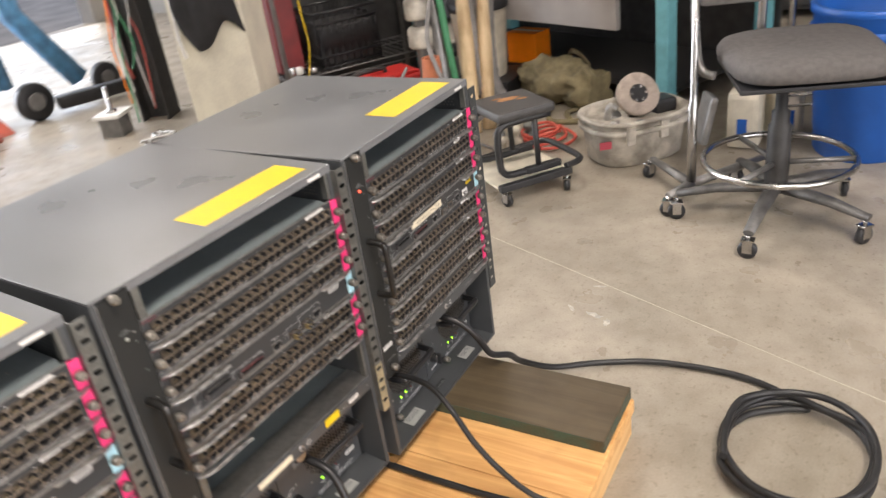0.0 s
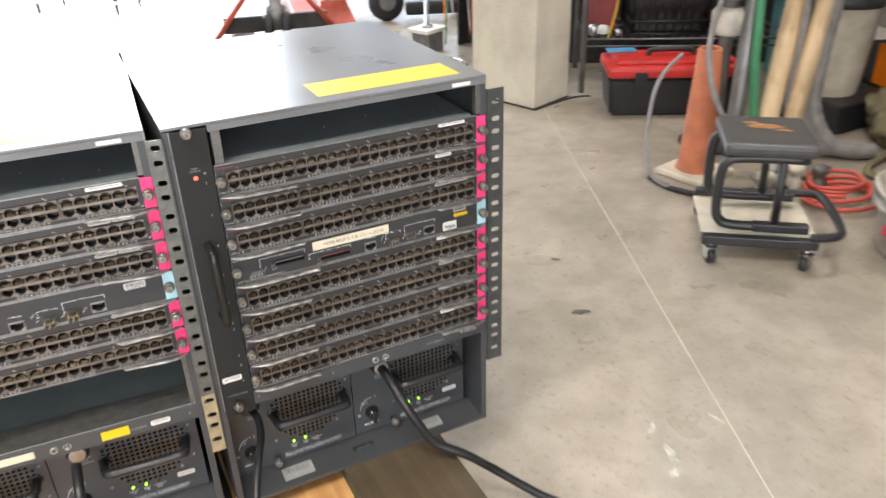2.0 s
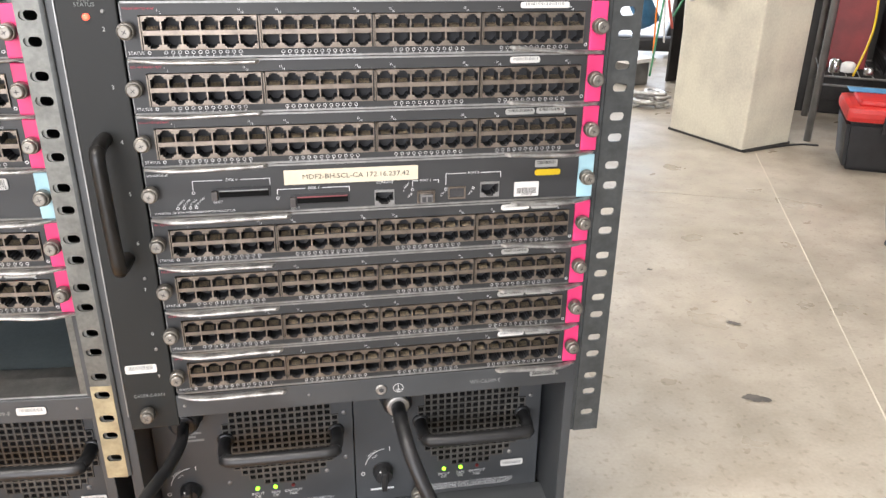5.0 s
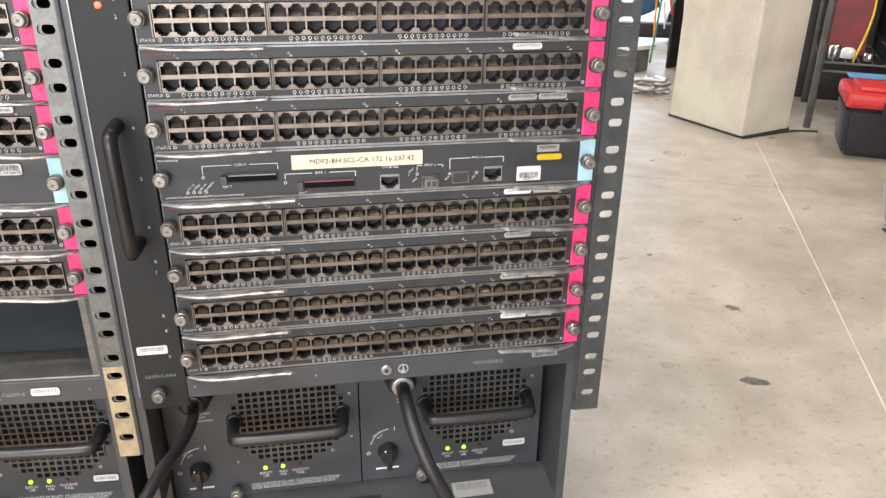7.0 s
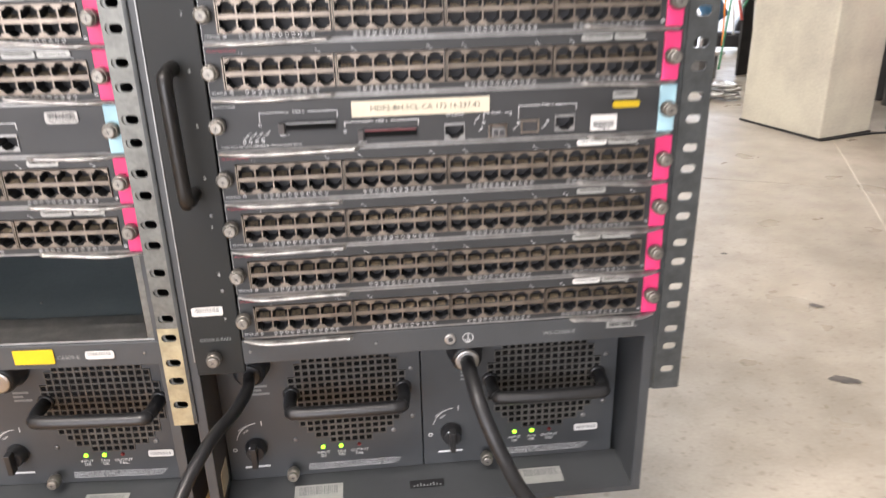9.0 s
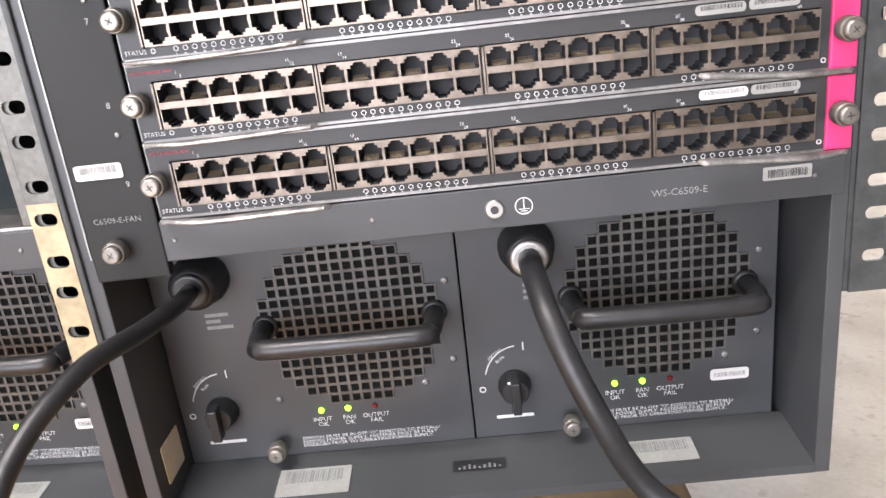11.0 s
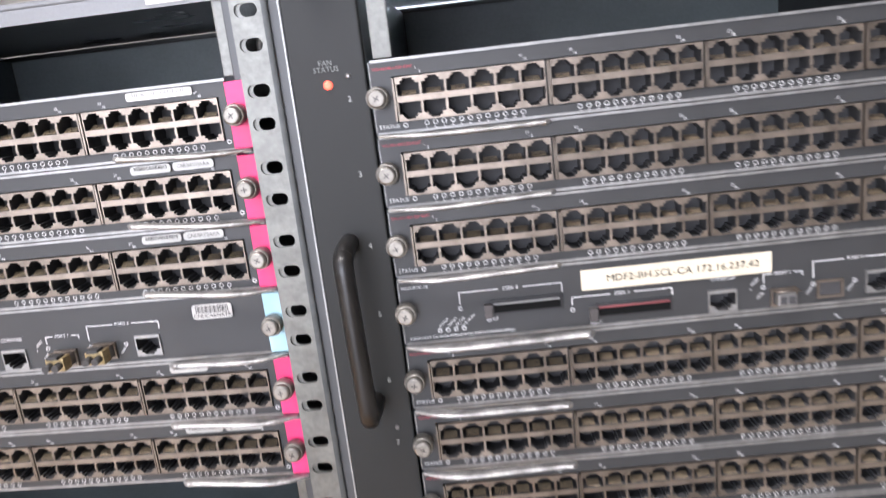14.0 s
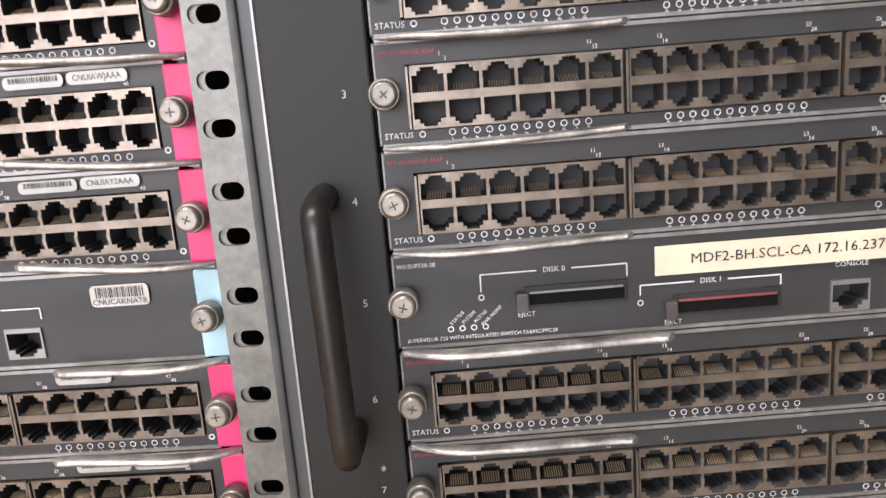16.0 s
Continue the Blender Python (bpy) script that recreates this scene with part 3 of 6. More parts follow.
BARS = {"a": (0, 2, 1, 2), "b": (1, 1, 1, 2), "c": (1, 0, 1, 1), "d": (0, 0, 1, 0), "e": (0, 0, 0, 1), "f": (0, 1, 0, 2), "g": (0, 1, 1, 1)}


def tiny_number(bm, number, x, z, w=0.00062, h=0.00068, turn=45, pen=0.00013):
    """A printed number in plain strokes, turned about its middle."""
    c, sn = math.cos(radians(turn)), math.sin(radians(turn))
    text = str(number)
    for i, digit in enumerate(text):
        left = (i - len(text) / 2) * w * 1.75
        for stroke in STROKES[digit]:
            ax, az, bx, bz = BARS[stroke]
            p, q = Vector((left + ax * w, (az - 1) * h)), Vector((left + bx * w, (bz - 1) * h))
            d = (q - p).normalized() * pen
            n = Vector((-d.y, d.x))
            quad(bm, [(x + v.x * c - v.y * sn, -0.0006, z + v.x * sn + v.y * c) for v in (p - d - n, q + d - n, q + d + n, p - d + n)])


bm = bmesh.new()
for k in range(4):
    bx = BX + k * BP
    for i in range(12):
        x, z = bx + 0.0156 + i * 0.00506, -0.0171 if k else -0.0166
        ring(bm, x, z, 0.00105, 0.00145)
        tiny_number(bm, 12 * k + i + 1, x, z - 0.0029)
ring(bm, 0.0702, -0.0167, 0.0009, 0.0014)
ring(bm, 0.4195, -0.0157, 0.0009, 0.0014)
MARKS = to_mesh("port_markings", bm, INK)
bm = bmesh.new()
for k in range(46):
    z = -0.0195 + k * 0.00086
    box(bm, 0.0527, 0.0534, -0.0005, 0.0, z, z + 0.0005)
GASKET = to_mesh("gasket", bm, EDGE)
bm = bmesh.new()
box(bm, 0.4224, 0.4365, -0.0018, 0.004, -0.0205, 0.0192, 0, 0.0008)
TAB = to_mesh("end_tab", bm, PINK)
TABB = TAB.copy()
TABB.materials.clear()
TABB.materials.append(AQUA)


def sticker(w, h, material, rnd=0.2, code=None, bars=14, lo=0.45, hi=0.9):
    """A thin label with rounded corners; code adds a printed bar code in that ink."""
    bm = bmesh.new()
    r = rnd * h
    vs = []
    for cx, cz, a0 in ((w / 2 - r, h / 2 - r, 0), (-w / 2 + r, h / 2 - r, 90), (-w / 2 + r, -h / 2 + r, 180), (w / 2 - r, -h / 2 + r, 270)):
        for k in range(4):
            a = radians(a0 + k * 30)
            vs.append((cx + r * math.cos(a), cz + r * math.sin(a)))
    top = [bm.verts.new((x, -0.0006, z)) for x, z in vs]
    bot = [bm.verts.new((x, 0.0, z)) for x, z in vs]
    bm.faces.new(top)
    for i in range(len(vs)):
        j = (i + 1) % len(vs)
        bm.faces.new((top[i], top[j], bot[j], bot[i]))
    face = to_mesh("sticker", bm, material, fix=False)
    if not code:
        return face, None
    bm = bmesh.new()
    rng = random.Random(int(w * 1e5))
    x = -w * 0.4
    while x < w * 0.4:
        d = rng.choice((0.5, 0.8, 1.2)) * w / 60
        flatbar(bm, x, x + d, h * (lo - 0.5), h * (hi - 0.5), -0.0008)
        x += d + rng.choice((0.6, 0.9, 1.4)) * w / 60
    return face, to_mesh("barcode", bm, code, fix=False)


def stick(pair, _, parent, label, m):
    part("sticker", pair[0], None, parent, label, m)
    if pair[1]:
        tagged(part("barcode", pair[1], None, parent, m=m), kind="stuff")


STK_LONG = sticker(0.041, 0.0048, PAPER, 0.3, GREYINK)
STK_TIN = sticker(0.0258, 0.0052, TINSEL, 0.4, BLACKINK)
STK_PLAIN = sticker(0.0258, 0.0052, TINSEL, 0.4)
SERIALS = ("CNUIAWJAAA", "CNUIAY2AAA", "CNU1AFYAAA")
STK_WHT = sticker(0.0258, 0.0052, PAPER, 0.4, GREYINK)


def line_card(sw, n, variant):
    c = part("line_card", CARD, None, sw, "charcoal forty-eight port line card" if n == 2 else "", pose(0, 0, zc(n)))
    for k in range(4):
        part("port_block", PORTS, None, c, m=pose(BX + k * BP, -0.0016, -0.0145))
        tagged(part("contact_comb", PINS, None, c, m=pose(BX + k * BP, -0.0016, -0.0145)), kind="stuff")
    card_rest(c)
    tagged(part("port_markings", MARKS, None, c), kind="stuff")
    part("gasket", GASKET, None, c)
    part("end_tab", TAB, None, c, "magenta plastic end tab")
    part("thumbscrew", SCREW, None, c, m=pose(0.0565, 0, 0.0005, 0, 17 * n + 30 * variant))
    part("thumbscrew", SCREW, None, c, m=pose(0.4285, -0.001, 0.0, 0, 29 * n))
    rng = random.Random(n + variant * 20)
    part("ejector_lever", LEVER_L, None, c, m=pose(0.0545, -0.002, -0.0215, 0, rng.uniform(-1.2, 1.6), 0))
    part("ejector_lever", LEVER_R, None, c, m=pose(0.433, -0.002, -0.0215, 0, rng.uniform(1.0, 3.5), 0))
    words("STATUS", 0.0034, 0.0607, -0.0168, c, INK)
    words("WS-X6148A/GE-45AF", 0.0025, 0.0546, 0.0160, c, REDINK, align="LEFT")
    for k in range(4):
        for q, x in ((1, 0.0125), (11, 0.0725)):
            words(str(k * 12 + q), 0.0024, BX + k * BP + x, 0.0147, c, INK)
            words(str(k * 12 + q + 1), 0.0024, BX + k * BP + x + 0.0022, 0.0127, c, INK)
    if n == 2:
        stick(STK_LONG, None, c, "white barcode sticker", pose(0.382, -0.0012, 0.0165))
    else:
        stick(STK_WHT if (n + variant) % 3 == 0 else STK_TIN, None, c, "small barcode sticker", pose(0.3655 + 0.002 * (n % 2), -0.0012, 0.0163))
        if (n + variant) % 4 != 3:
            sx = 0.3928 + 0.002 * (n % 2)
            if variant == 0:
                stick(STK_TIN, None, c, "silver barcode sticker", pose(sx, -0.0012, 0.0165))
            else:
                stick(STK_PLAIN, None, c, "silver serial sticker", pose(sx, -0.0012, 0.0165))
                words(SERIALS[n % 3], 0.0036, sx, 0.0165, c, BLACKINK, y=-0.002, width=0.0205)
    return c


bm = bmesh.new()
card_plate(bm, [(x, x + CW * 1.2, z, z + CH * 1.12) for x, z in ((0.2395, -0.0195), (0.333, -0.0165))])
SUPCARD = to_mesh("faceplate", bm, PLATE)


def supervisor(sw, main):
    c = part("supervisor_card", SUPCARD, None, sw, "charcoal supervisor card with disk slots and uplink ports", pose(0, 0, zc(5)))
    card_rest(c)
    part("gasket", GASKET, None, c)
    part("end_tab", TABB, None, c, "pale blue plastic end tab")
    part("thumbscrew", SCREW, None, c, m=pose(0.0565, 0, 0.0015, 0, 20))
    part("thumbscrew", SCREW, None, c, m=pose(0.4285, -0.001, 0.0, 0, 70))
    part("ejector_lever", LEVER_SL, None, c, m=pose(0.0545, -0.002, -0.0215))
    part("ejector_lever", LEVER_SR, None, c, m=pose(0.433, -0.002, -0.0215))
    for x0, x1, z0 in ((0.104, 0.152, -0.0065), (0.1675, 0.218, -0.0152)):
        bm = bmesh.new()
        box(bm, x0 + 0.004, x1, -0.0012, 0.0, z0, z0 + 0.0092, 0, 0.0004)
        # Solid near-black box painted as the shaded inside of the slot.
        box(bm, x0 + 0.006, x1 - 0.0015, -0.0016, 0.0, z0 + 0.0012, z0 + 0.007, 1)
        # Thin top lip; on disk 0 its pale steel is a painted edge highlight.
        box(bm, x0 + 0.006, x1 - 0.002, -0.0020, 0.0, z0 + 0.0062, z0 + 0.0072, 2)
        box(bm, x0, x0 + 0.005, -0.005, 0.0, z0 - 0.001, z0 + 0.0072, 3, 0.0006)
        part("disk_slot", bm, [BLKPL, RECESS_SHADE, DISKRED if x0 > 0.15 else EDGE, GREYRUB], c)
    for x, z in ((0.2395, -0.0195), (0.333, -0.0165)):
        part("socket", SOCKET, None, c, m=pose(x, -0.0012, z) @ Matrix.Diagonal((1.2, 1, 1.12, 1)))
    for x, z, plugged in ((0.2765, -0.019, True), (0.304, -0.0165, not main)):
        bm = bmesh.new()
        for a, b, cc, d in ((0, 0.0155, 0, 0.0012), (0, 0.0155, 0.0098, 0.011), (0, 0.0012, 0.0012, 0.0098), (0.0143, 0.0155, 0.0012, 0.0098)):
            box(bm, a, b, -0.002, 0.0, cc, d, 0)
        box(bm, 0.0012, 0.0143, -0.0006, 0.0, 0.0012, 0.0098, 1)
        if plugged:
            box(bm, 0.0022, 0.0133, -0.0075, 0.0, 0.0018, 0.0092, 2, 0.0006)
            for q in (0.0035, 0.0085):
                box(bm, q, q + 0.0036, -0.0079, -0.007, 0.003, 0.0075, 1)
            tube(bm, [(0.001, -0.004, 0.010), (0.001, -0.009, 0.0115), (0.0145, -0.009, 0.0115), (0.0145, -0.004, 0.010)], 0.0006, 6, 0)
        op = part("optic_port", bm, [SHIELD, HOLE, GREYST], c, m=pose(x, 0, z))
        if plugged and not main:
            bm = bmesh.new()
            box(bm, 0.0016, 0.0139, -0.015, -0.0062, 0.0012, 0.0102, 0, 0.0008)
            for q in (0.0046, 0.0109):
                tube(bm, [(q, -0.013, 0.0058), (q, -0.021, 0.0054)], 0.0024, 10, 1)
            box(bm, 0.004, 0.0115, -0.017, -0.008, 0.0098, 0.0118, 1, 0.0006)
            part("optic_module", bm, [BRASS, DARKST], op, "brass optic module with dark plugs", pose(0, 0, 0))
    # printed lines, rings and words
    bm = bmesh.new()
    lx = 0.0003

    def bracket(x0, x1, ztop, zl, zr, g0, g1):
        flatbar(bm, x0, g0, ztop - lx, ztop + lx)
        flatbar(bm, g1, x1, ztop - lx, ztop + lx)
        flatbar(bm, x0 - lx, x0 + lx, zl, ztop)
        flatbar(bm, x1 - lx, x1 + lx, zr, ztop)

    bracket(0.0895, 0.152, 0.0095, 0.002, 0.004, 0.1135, 0.1285)
    bracket(0.1575, 0.218, -0.0008, -0.0052, -0.0052, 0.1807, 0.1953)
    bracket(0.2725, 0.2955, 0.0015, -0.0035, -0.001, 0.2775, 0.2905)
    bracket(0.302, 0.351, 0.0065, -0.0035, 0.0015, 0.32, 0.333)
    for x, z in ((0.0755, -0.0135), (0.0805, -0.0135), (0.0855, -0.0135), (0.0905, -0.0135), (0.0895, -0.0005), (0.1575, -0.0085), (0.2725, -0.0065), (0.302, -0.0075), (0.3265, -0.0075)):
        ring(bm, x, z, 0.0009, 0.0014)
    flatbar(bm, 0.2645, 0.2652, -0.0075, -0.0067)
    tagged(part("printed_line", bm, INK, c), kind="stuff")
    for k, s in enumerate(("STATUS", "SYSTEM", "ACTIVE", "PWR MGMT")):
        words(s, 0.0022, 0.0785 + 0.005 * k, -0.0088, c, INK, turn=42)
    for s, size, x, z in (("DISK 0", 0.0033, 0.121, 0.0095), ("DISK 1", 0.0033, 0.188, -0.0008), ("EJECT", 0.003, 0.1085, -0.0095), ("EJECT", 0.003, 0.1715, -0.0183), ("CONSOLE", 0.0032, 0.2485, 0.0015),
                          ("PORT 1", 0.003, 0.284, 0.0015), ("PORT 2", 0.003, 0.3265, 0.0066)):
        words(s, size, x, z, c, INK)
    for x, z in ((0.2695, -0.0115), (0.2985, -0.0115), (0.323, -0.0115)):
        words("LINK", 0.0024, x + 0.001, z, c, INK, turn=45)
    words("RESET", 0.0024, 0.2675, -0.0025, c, INK, turn=45)
    words("WS-SUP720-3B", 0.0026, 0.0545, 0.0155, c, INK, align="LEFT")
    words("SUPERVISOR 720 WITH INTEGRATED SWITCH FABRIC/PFC3B", 0.0024, 0.0565, -0.0175, c, INK, align="LEFT")
    if main:
        part("name_label", sticker(0.1135, 0.0128, CREAM, 0.03)[0], None, c, "cream tape label with a printed network name", pose(0.2205, -0.001, 0.0095))
        words("MDF2-BH.SCL-CA 172.16.237.42", 0.0062, 0.2243, 0.0095, c, BLACKINK, y=-0.002, width=0.0905)
        stick(sticker(0.0225, 0.0135, PAPER, 0.05, BLACKINK, lo=0.2, hi=0.6), None, c, "white barcode sticker", pose(0.375, -0.001, -0.0105))
        words("208818", 0.0036, 0.375, -0.0153, c, BLACKINK, y=-0.0019)
        stick(sticker(0.0205, 0.0065, TINSEL, 0.1, BLACKINK), None, c, "silver barcode sticker", pose(0.392, -0.001, 0.0125))
        stick(sticker(0.0235, 0.0056, YELLOW, 0.4), None, c, "blank yellow sticker", pose(0.3935, -0.0012, 0.0045))
    else:
        stick(sticker(0.0262, 0.0096, PAPER, 0.22, BLACKINK, lo=0.42, hi=0.92), None, c, "white barcode sticker", pose(0.3885, -0.001, 0.0102))
        words("CNUCAKNATB", 0.0036, 0.3885, 0.0075, c, BLACKINK, y=-0.0019)


def slotted_plate(bm, x0, x1, z0, z1, holes, hw, hh, mi=0, depth=0.002, y=0.0):
    """A plate with round-ended slots cut through it; holes are heights of the slots' middles."""
    xm = (x0 + x1) / 2
    cuts = sorted(holes)
    bounds = [z0] + [(a + b) / 2 for a, b in zip(cuts, cuts[1:])] + [z1]
    r = hh * 0.92
    for i, h in enumerate(cuts):
        lo, hi = bounds[i], bounds[i + 1]
        arcs = []
        for cx, cz, a0 in ((xm + hw - r, h - hh + r, 270), (xm + hw - r, h + hh - r, 0), (xm - hw + r, h + hh - r, 90), (xm - hw + r, h - hh + r, 180)):
            arcs.append([(cx + r * math.cos(radians(a0 + 22.5 * k)), cz + r * math.sin(radians(a0 + 22.5 * k))) for k in range(5)])
        corners = [(x1, lo), (x1, hi), (x0, hi), (x0, lo)]
        for yy in (y, y + depth):
            for q in range(4):
                nxt = (q + 1) % 4
                for u, v in zip(arcs[q], arcs[q][1:]):
                    quad(bm, [(corners[q][0], yy, corners[q][1]), (v[0], yy, v[1]), (u[0], yy, u[1])], mi)
                u, v = arcs[q][-1], arcs[nxt][0]
                quad(bm, [(corners[q][0], yy, corners[q][1]), (corners[nxt][0], yy, corners[nxt][1]), (v[0], yy, v[1]), (u[0], yy, u[1])], mi)
        loop = [p for arc in arcs for p in arc]
        for u, v in zip(loop, loop[1:] + loop[:1]):
            quad(bm, [(u[0], y, u[1]), (v[0], y, v[1]), (v[0], y + depth, v[1]), (u[0], y + depth, u[1])], mi)
    for a, b in (((x0, z0), (x1, z0)), ((x1, z0), (x1, z1)), ((x1, z1), (x0, z1)), ((x0, z1), (x0, z0))):
        quad(bm, [(a[0], y, a[1]), (b[0], y, b[1]), (b[0], y + depth, b[1]), (a[0], y + depth, a[1])], mi)
    bmesh.ops.remove_doubles(bm, verts=bm.verts[:], dist=1e-6)


def rack_ear(sw, main):
    bm = bmesh.new()
    z0, z1 = (0.124, 0.591) if main else (0.125, 0.602)
    holes, z, k = [], z0 + 0.022, 0
    while z < z1 - 0.008:
        holes.append(z)
        z += (0.0255, 0.019)[k % 2]
        k += 1
    xa, xb = (0.441, 0.467) if main else (0.4370, 0.4553)
    slotted_plate(bm, xa, xb, z0, z1, holes, 0.0066 if main else 0.0067, 0.0037, 0, 0.002 if main else 0.0016, -0.001 if main else -0.0115)
    box(bm, 0.4385 if main else 0.4370, 0.441 if main else 0.4390, 0.001 if main else -0.0098, 0.035, z0, z1, 0)
    ear = part("rack_ear", bm, DULL if main else GALV, sw, "dark steel rack ear with slots" if main else "galvanised steel rack ear with slots")
    if not main:
        bm = bmesh.new()
        for k in range(6):
            a, b = radians(18 * k), radians(18 * k + 18)
            p, q = [(0.4553 + 0.0034 * math.sin(c), -0.0105 - 0.001 * math.cos(c)) for c in (a, b)]
            quad(bm, [(p[0], p[1], z0), (q[0], q[1], z0), (q[0], q[1], z1), (p[0], p[1], z1)])
        quad(bm, [(0.4587, -0.0105, z0), (0.4587, -0.0098, z0), (0.4587, -0.0098, z1), (0.4587, -0.0105, z1)])
        part("folded_edge", bm, DULL, ear, "dark folded edge")
        bm = bmesh.new()
        slotted_plate(bm, 0.4394, 0.4586, z0, z1, holes, 0.0067, 0.0037, 0, 0.0008, -0.0097)
        part("inner_flange", bm, GALV, ear)
        bm = bmesh.new()
        slotted_plate(bm, 0.4368, 0.4555, z0 - 0.0005, z0 + 0.1015, holes[:4], 0.0067, 0.0037, 0, 0.0004, -0.0121)
        part("zinc_end", bm, TAN, ear)
    for k, z in enumerate((z1 - 0.03, (z0 + z1) / 2, z0 + 0.04)):
        bm = bmesh.new()
        lathe(bm, [(0.005, 0), (0.005, 0.002), (0.003, 0.0035)], pose(0.4405 if not main else 0.4412, 0.02, z, 0, 90, 0), 12)
        part("rivet", bm, STEEL, ear)


def grill_mesh(r=0.0605, cell=0.0075, bar=0.0021):
    """A field of near-black squares painted as shaded holes inside a circle, cut short at the sides."""
    bm = bmesh.new()
    n = 8
    for i in range(-n, n):
        for j in range(-n, n):
            cx, cz = (i + 0.5) * cell, (j + 0.5) * cell
            if math.hypot(cx, cz) < r and abs(cx) < 0.0575:
                a, b = (cell - bar) / 2, (cell - bar) / 2
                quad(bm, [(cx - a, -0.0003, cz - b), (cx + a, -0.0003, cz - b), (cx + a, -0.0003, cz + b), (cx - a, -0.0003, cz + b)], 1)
                for s in (-1, 1):
                    box(bm, cx + s * (a + bar / 4) - bar / 4, cx + s * (a + bar / 4) + bar / 4, -0.0014, 0.0, cz - cell / 2, cz + cell / 2, 0)
                    box(bm, cx - a, cx + a, -0.0014, 0.0, cz + s * (b + bar / 4) - bar / 4, cz + s * (b + bar / 4) + bar / 4, 0)
    return to_mesh("fan_grille", bm, [GRILLEM, RECESS_SHADE])


GRILL = grill_mesh()


def bow_handle(name, a, b, out, r, parent, material, label="", foot=1.35):
    """A bent-bar handle between two feet, standing out along -y."""
    a, b = Vector(a), Vector(b)
    o = Vector((0, -out, 0))
    d = (b - a).normalized()
    pts = [a, a + o * 0.55, a + o * 0.85 + d * r * 0.5, a + o + d * r * 1.8, b + o - d * r * 1.8, b + o * 0.85 - d * r * 0.5, b + o * 0.55, b]
    bm = bmesh.new()
    tube(bm, smooth_path(pts, 4), r, 12)
    for q in (a, b):
        lathe(bm, [(r * foot, 0), (r * foot, 0.002), (r, 0.0035)], pose(q.x, q.y, q.z, 90, 0, 0), 12)
    return part(name, bm, material, parent, label)


PS_Y = 0.055


def power_supply(sw, k):
    x0 = (0.0105, 0.2158)[k]
    xe = (0.2146, 0.4225)[k]
    y, step = PS_Y, 0.205 * k
    bm = bmesh.new()
    box(bm, x0, xe, y, 0.4, 0.0112, 0.1835, 0, 0.0008)
    p = part("power_supply", bm, CASE, sw, "charcoal power supply with a round grille" if k == 0 else "")
    cx = 0.1395 + step
    part("fan_grille", GRILL, None, p, m=pose(cx, y, 0.1105))
    hz = 0.1135
    bow_handle("handle", (cx - 0.057, y, hz), (cx + 0.057, y, hz - 0.001), 0.037, 0.0066, p, BLACK, "black rubber-covered handle")
    for i, word in enumerate(("INPUT\nOK", "FAN\nOK", "OUTPUT\nFAIL")):
        lx = 0.1093 + step + i * 0.019
        bm = bmesh.new()
        lathe(bm, [(0.0021, -0.001), (0.0021, 0.0012), (0.0012, 0.0022)], pose(lx, y, 0.0455, 90, 0, 0), 12)
        part("indicator", bm, GREEN_LED if i < 2 else RED_LED, p, "lit green indicator" if i < 2 else "unlit red indicator")
        words(word, 0.0048, lx, 0.0363, p, INK, y=y - 0.0006)
    words("SWITCH MUST BE IN OFF \"O\" POSITION TO INSTALL/\nREMOVE POWER SUPPLY. FASTENER MUST BE FULLY\nENGAGED PRIOR TO OPERATING POWER SUPPLY.", 0.0034, 0.0925 + step, 0.0212, p, INK, y=y - 0.0006, align="LEFT", width=0.098)
    # rotary switch with its printed arc
    sx, sz = 0.0405 + step, 0.052
    bm = bmesh.new()
    m = pose(sx, y, sz, 90, 0, 0)
    lathe(bm, [(0.0115, 0), (0.0115, 0.003), (0.0095, 0.006), (0.0095, 0.012), (0.0085, 0.0135)], m, 18)
    box(bm, sx - 0.003, sx + 0.003, y - 0.022, y - 0.012, sz - 0.012, sz + 0.012, 0, 0.001)
    kn = part("rotary_switch", bm, BLACK, p)
    bm = bmesh.new()
    ring(bm, sx - 0.004, sz + 0.0085, 0.0, 0.0011, y - 0.0135)
    part("pointer", bm, INK, p)
    bm = bmesh.new()
    pts = [(sx + 0.024 * math.cos(a) + 0.004, sz + 0.004 + 0.026 * math.sin(a)) for a in [radians(95 + 8 * q) for q in range(10)]]
    for (ax, az), (bx, bz) in zip(pts, pts[1:]):
        quad(bm, [(ax, y - 0.0006, az), (ax * 0.97 + sx * 0.03, y - 0.0006, az * 0.97 + sz * 0.03), (bx * 0.97 + sx * 0.03, y - 0.0006, bz * 0.97 + sz * 0.03), (bx, y - 0.0006, bz)])
    ring(bm, sx - 0.022, sz - 0.002, 0.0015, 0.0024, y - 0.0006, 14)
    flatbar(bm, sx + 0.0075, sx + 0.0083, sz + 0.026, sz + 0.032, y - 0.0006)
    flatbar(bm, sx - 0.014, sx + 0.012, sz - 0.026, sz - 0.0235, y - 0.0006)
    tagged(part("printed_arc", bm, INK, p), kind="stuff")
    words("INSTALL", 0.0033, sx - 0.0115, sz + 0.0245, p, INK, y=y - 0.0006, turn=38)
    words("RUN", 0.0033, sx - 0.0085, sz + 0.020, p, INK, y=y - 0.0006, turn=38)
    # cord socket with gland
    px, pz = (0.047, 0.2605)[k], 0.153
    bm = bmesh.new()
    m = pose(px, y, pz, 90, 0, 0)
    lathe(bm, [(0.0185, -0.001), (0.0185, 0.004), (0.0155, 0.008), (0.0155, 0.02), (0.012, 0.024)], m, 20)
    gl = part("cord_gland", bm, BLACK, p)
    bm = bmesh.new()
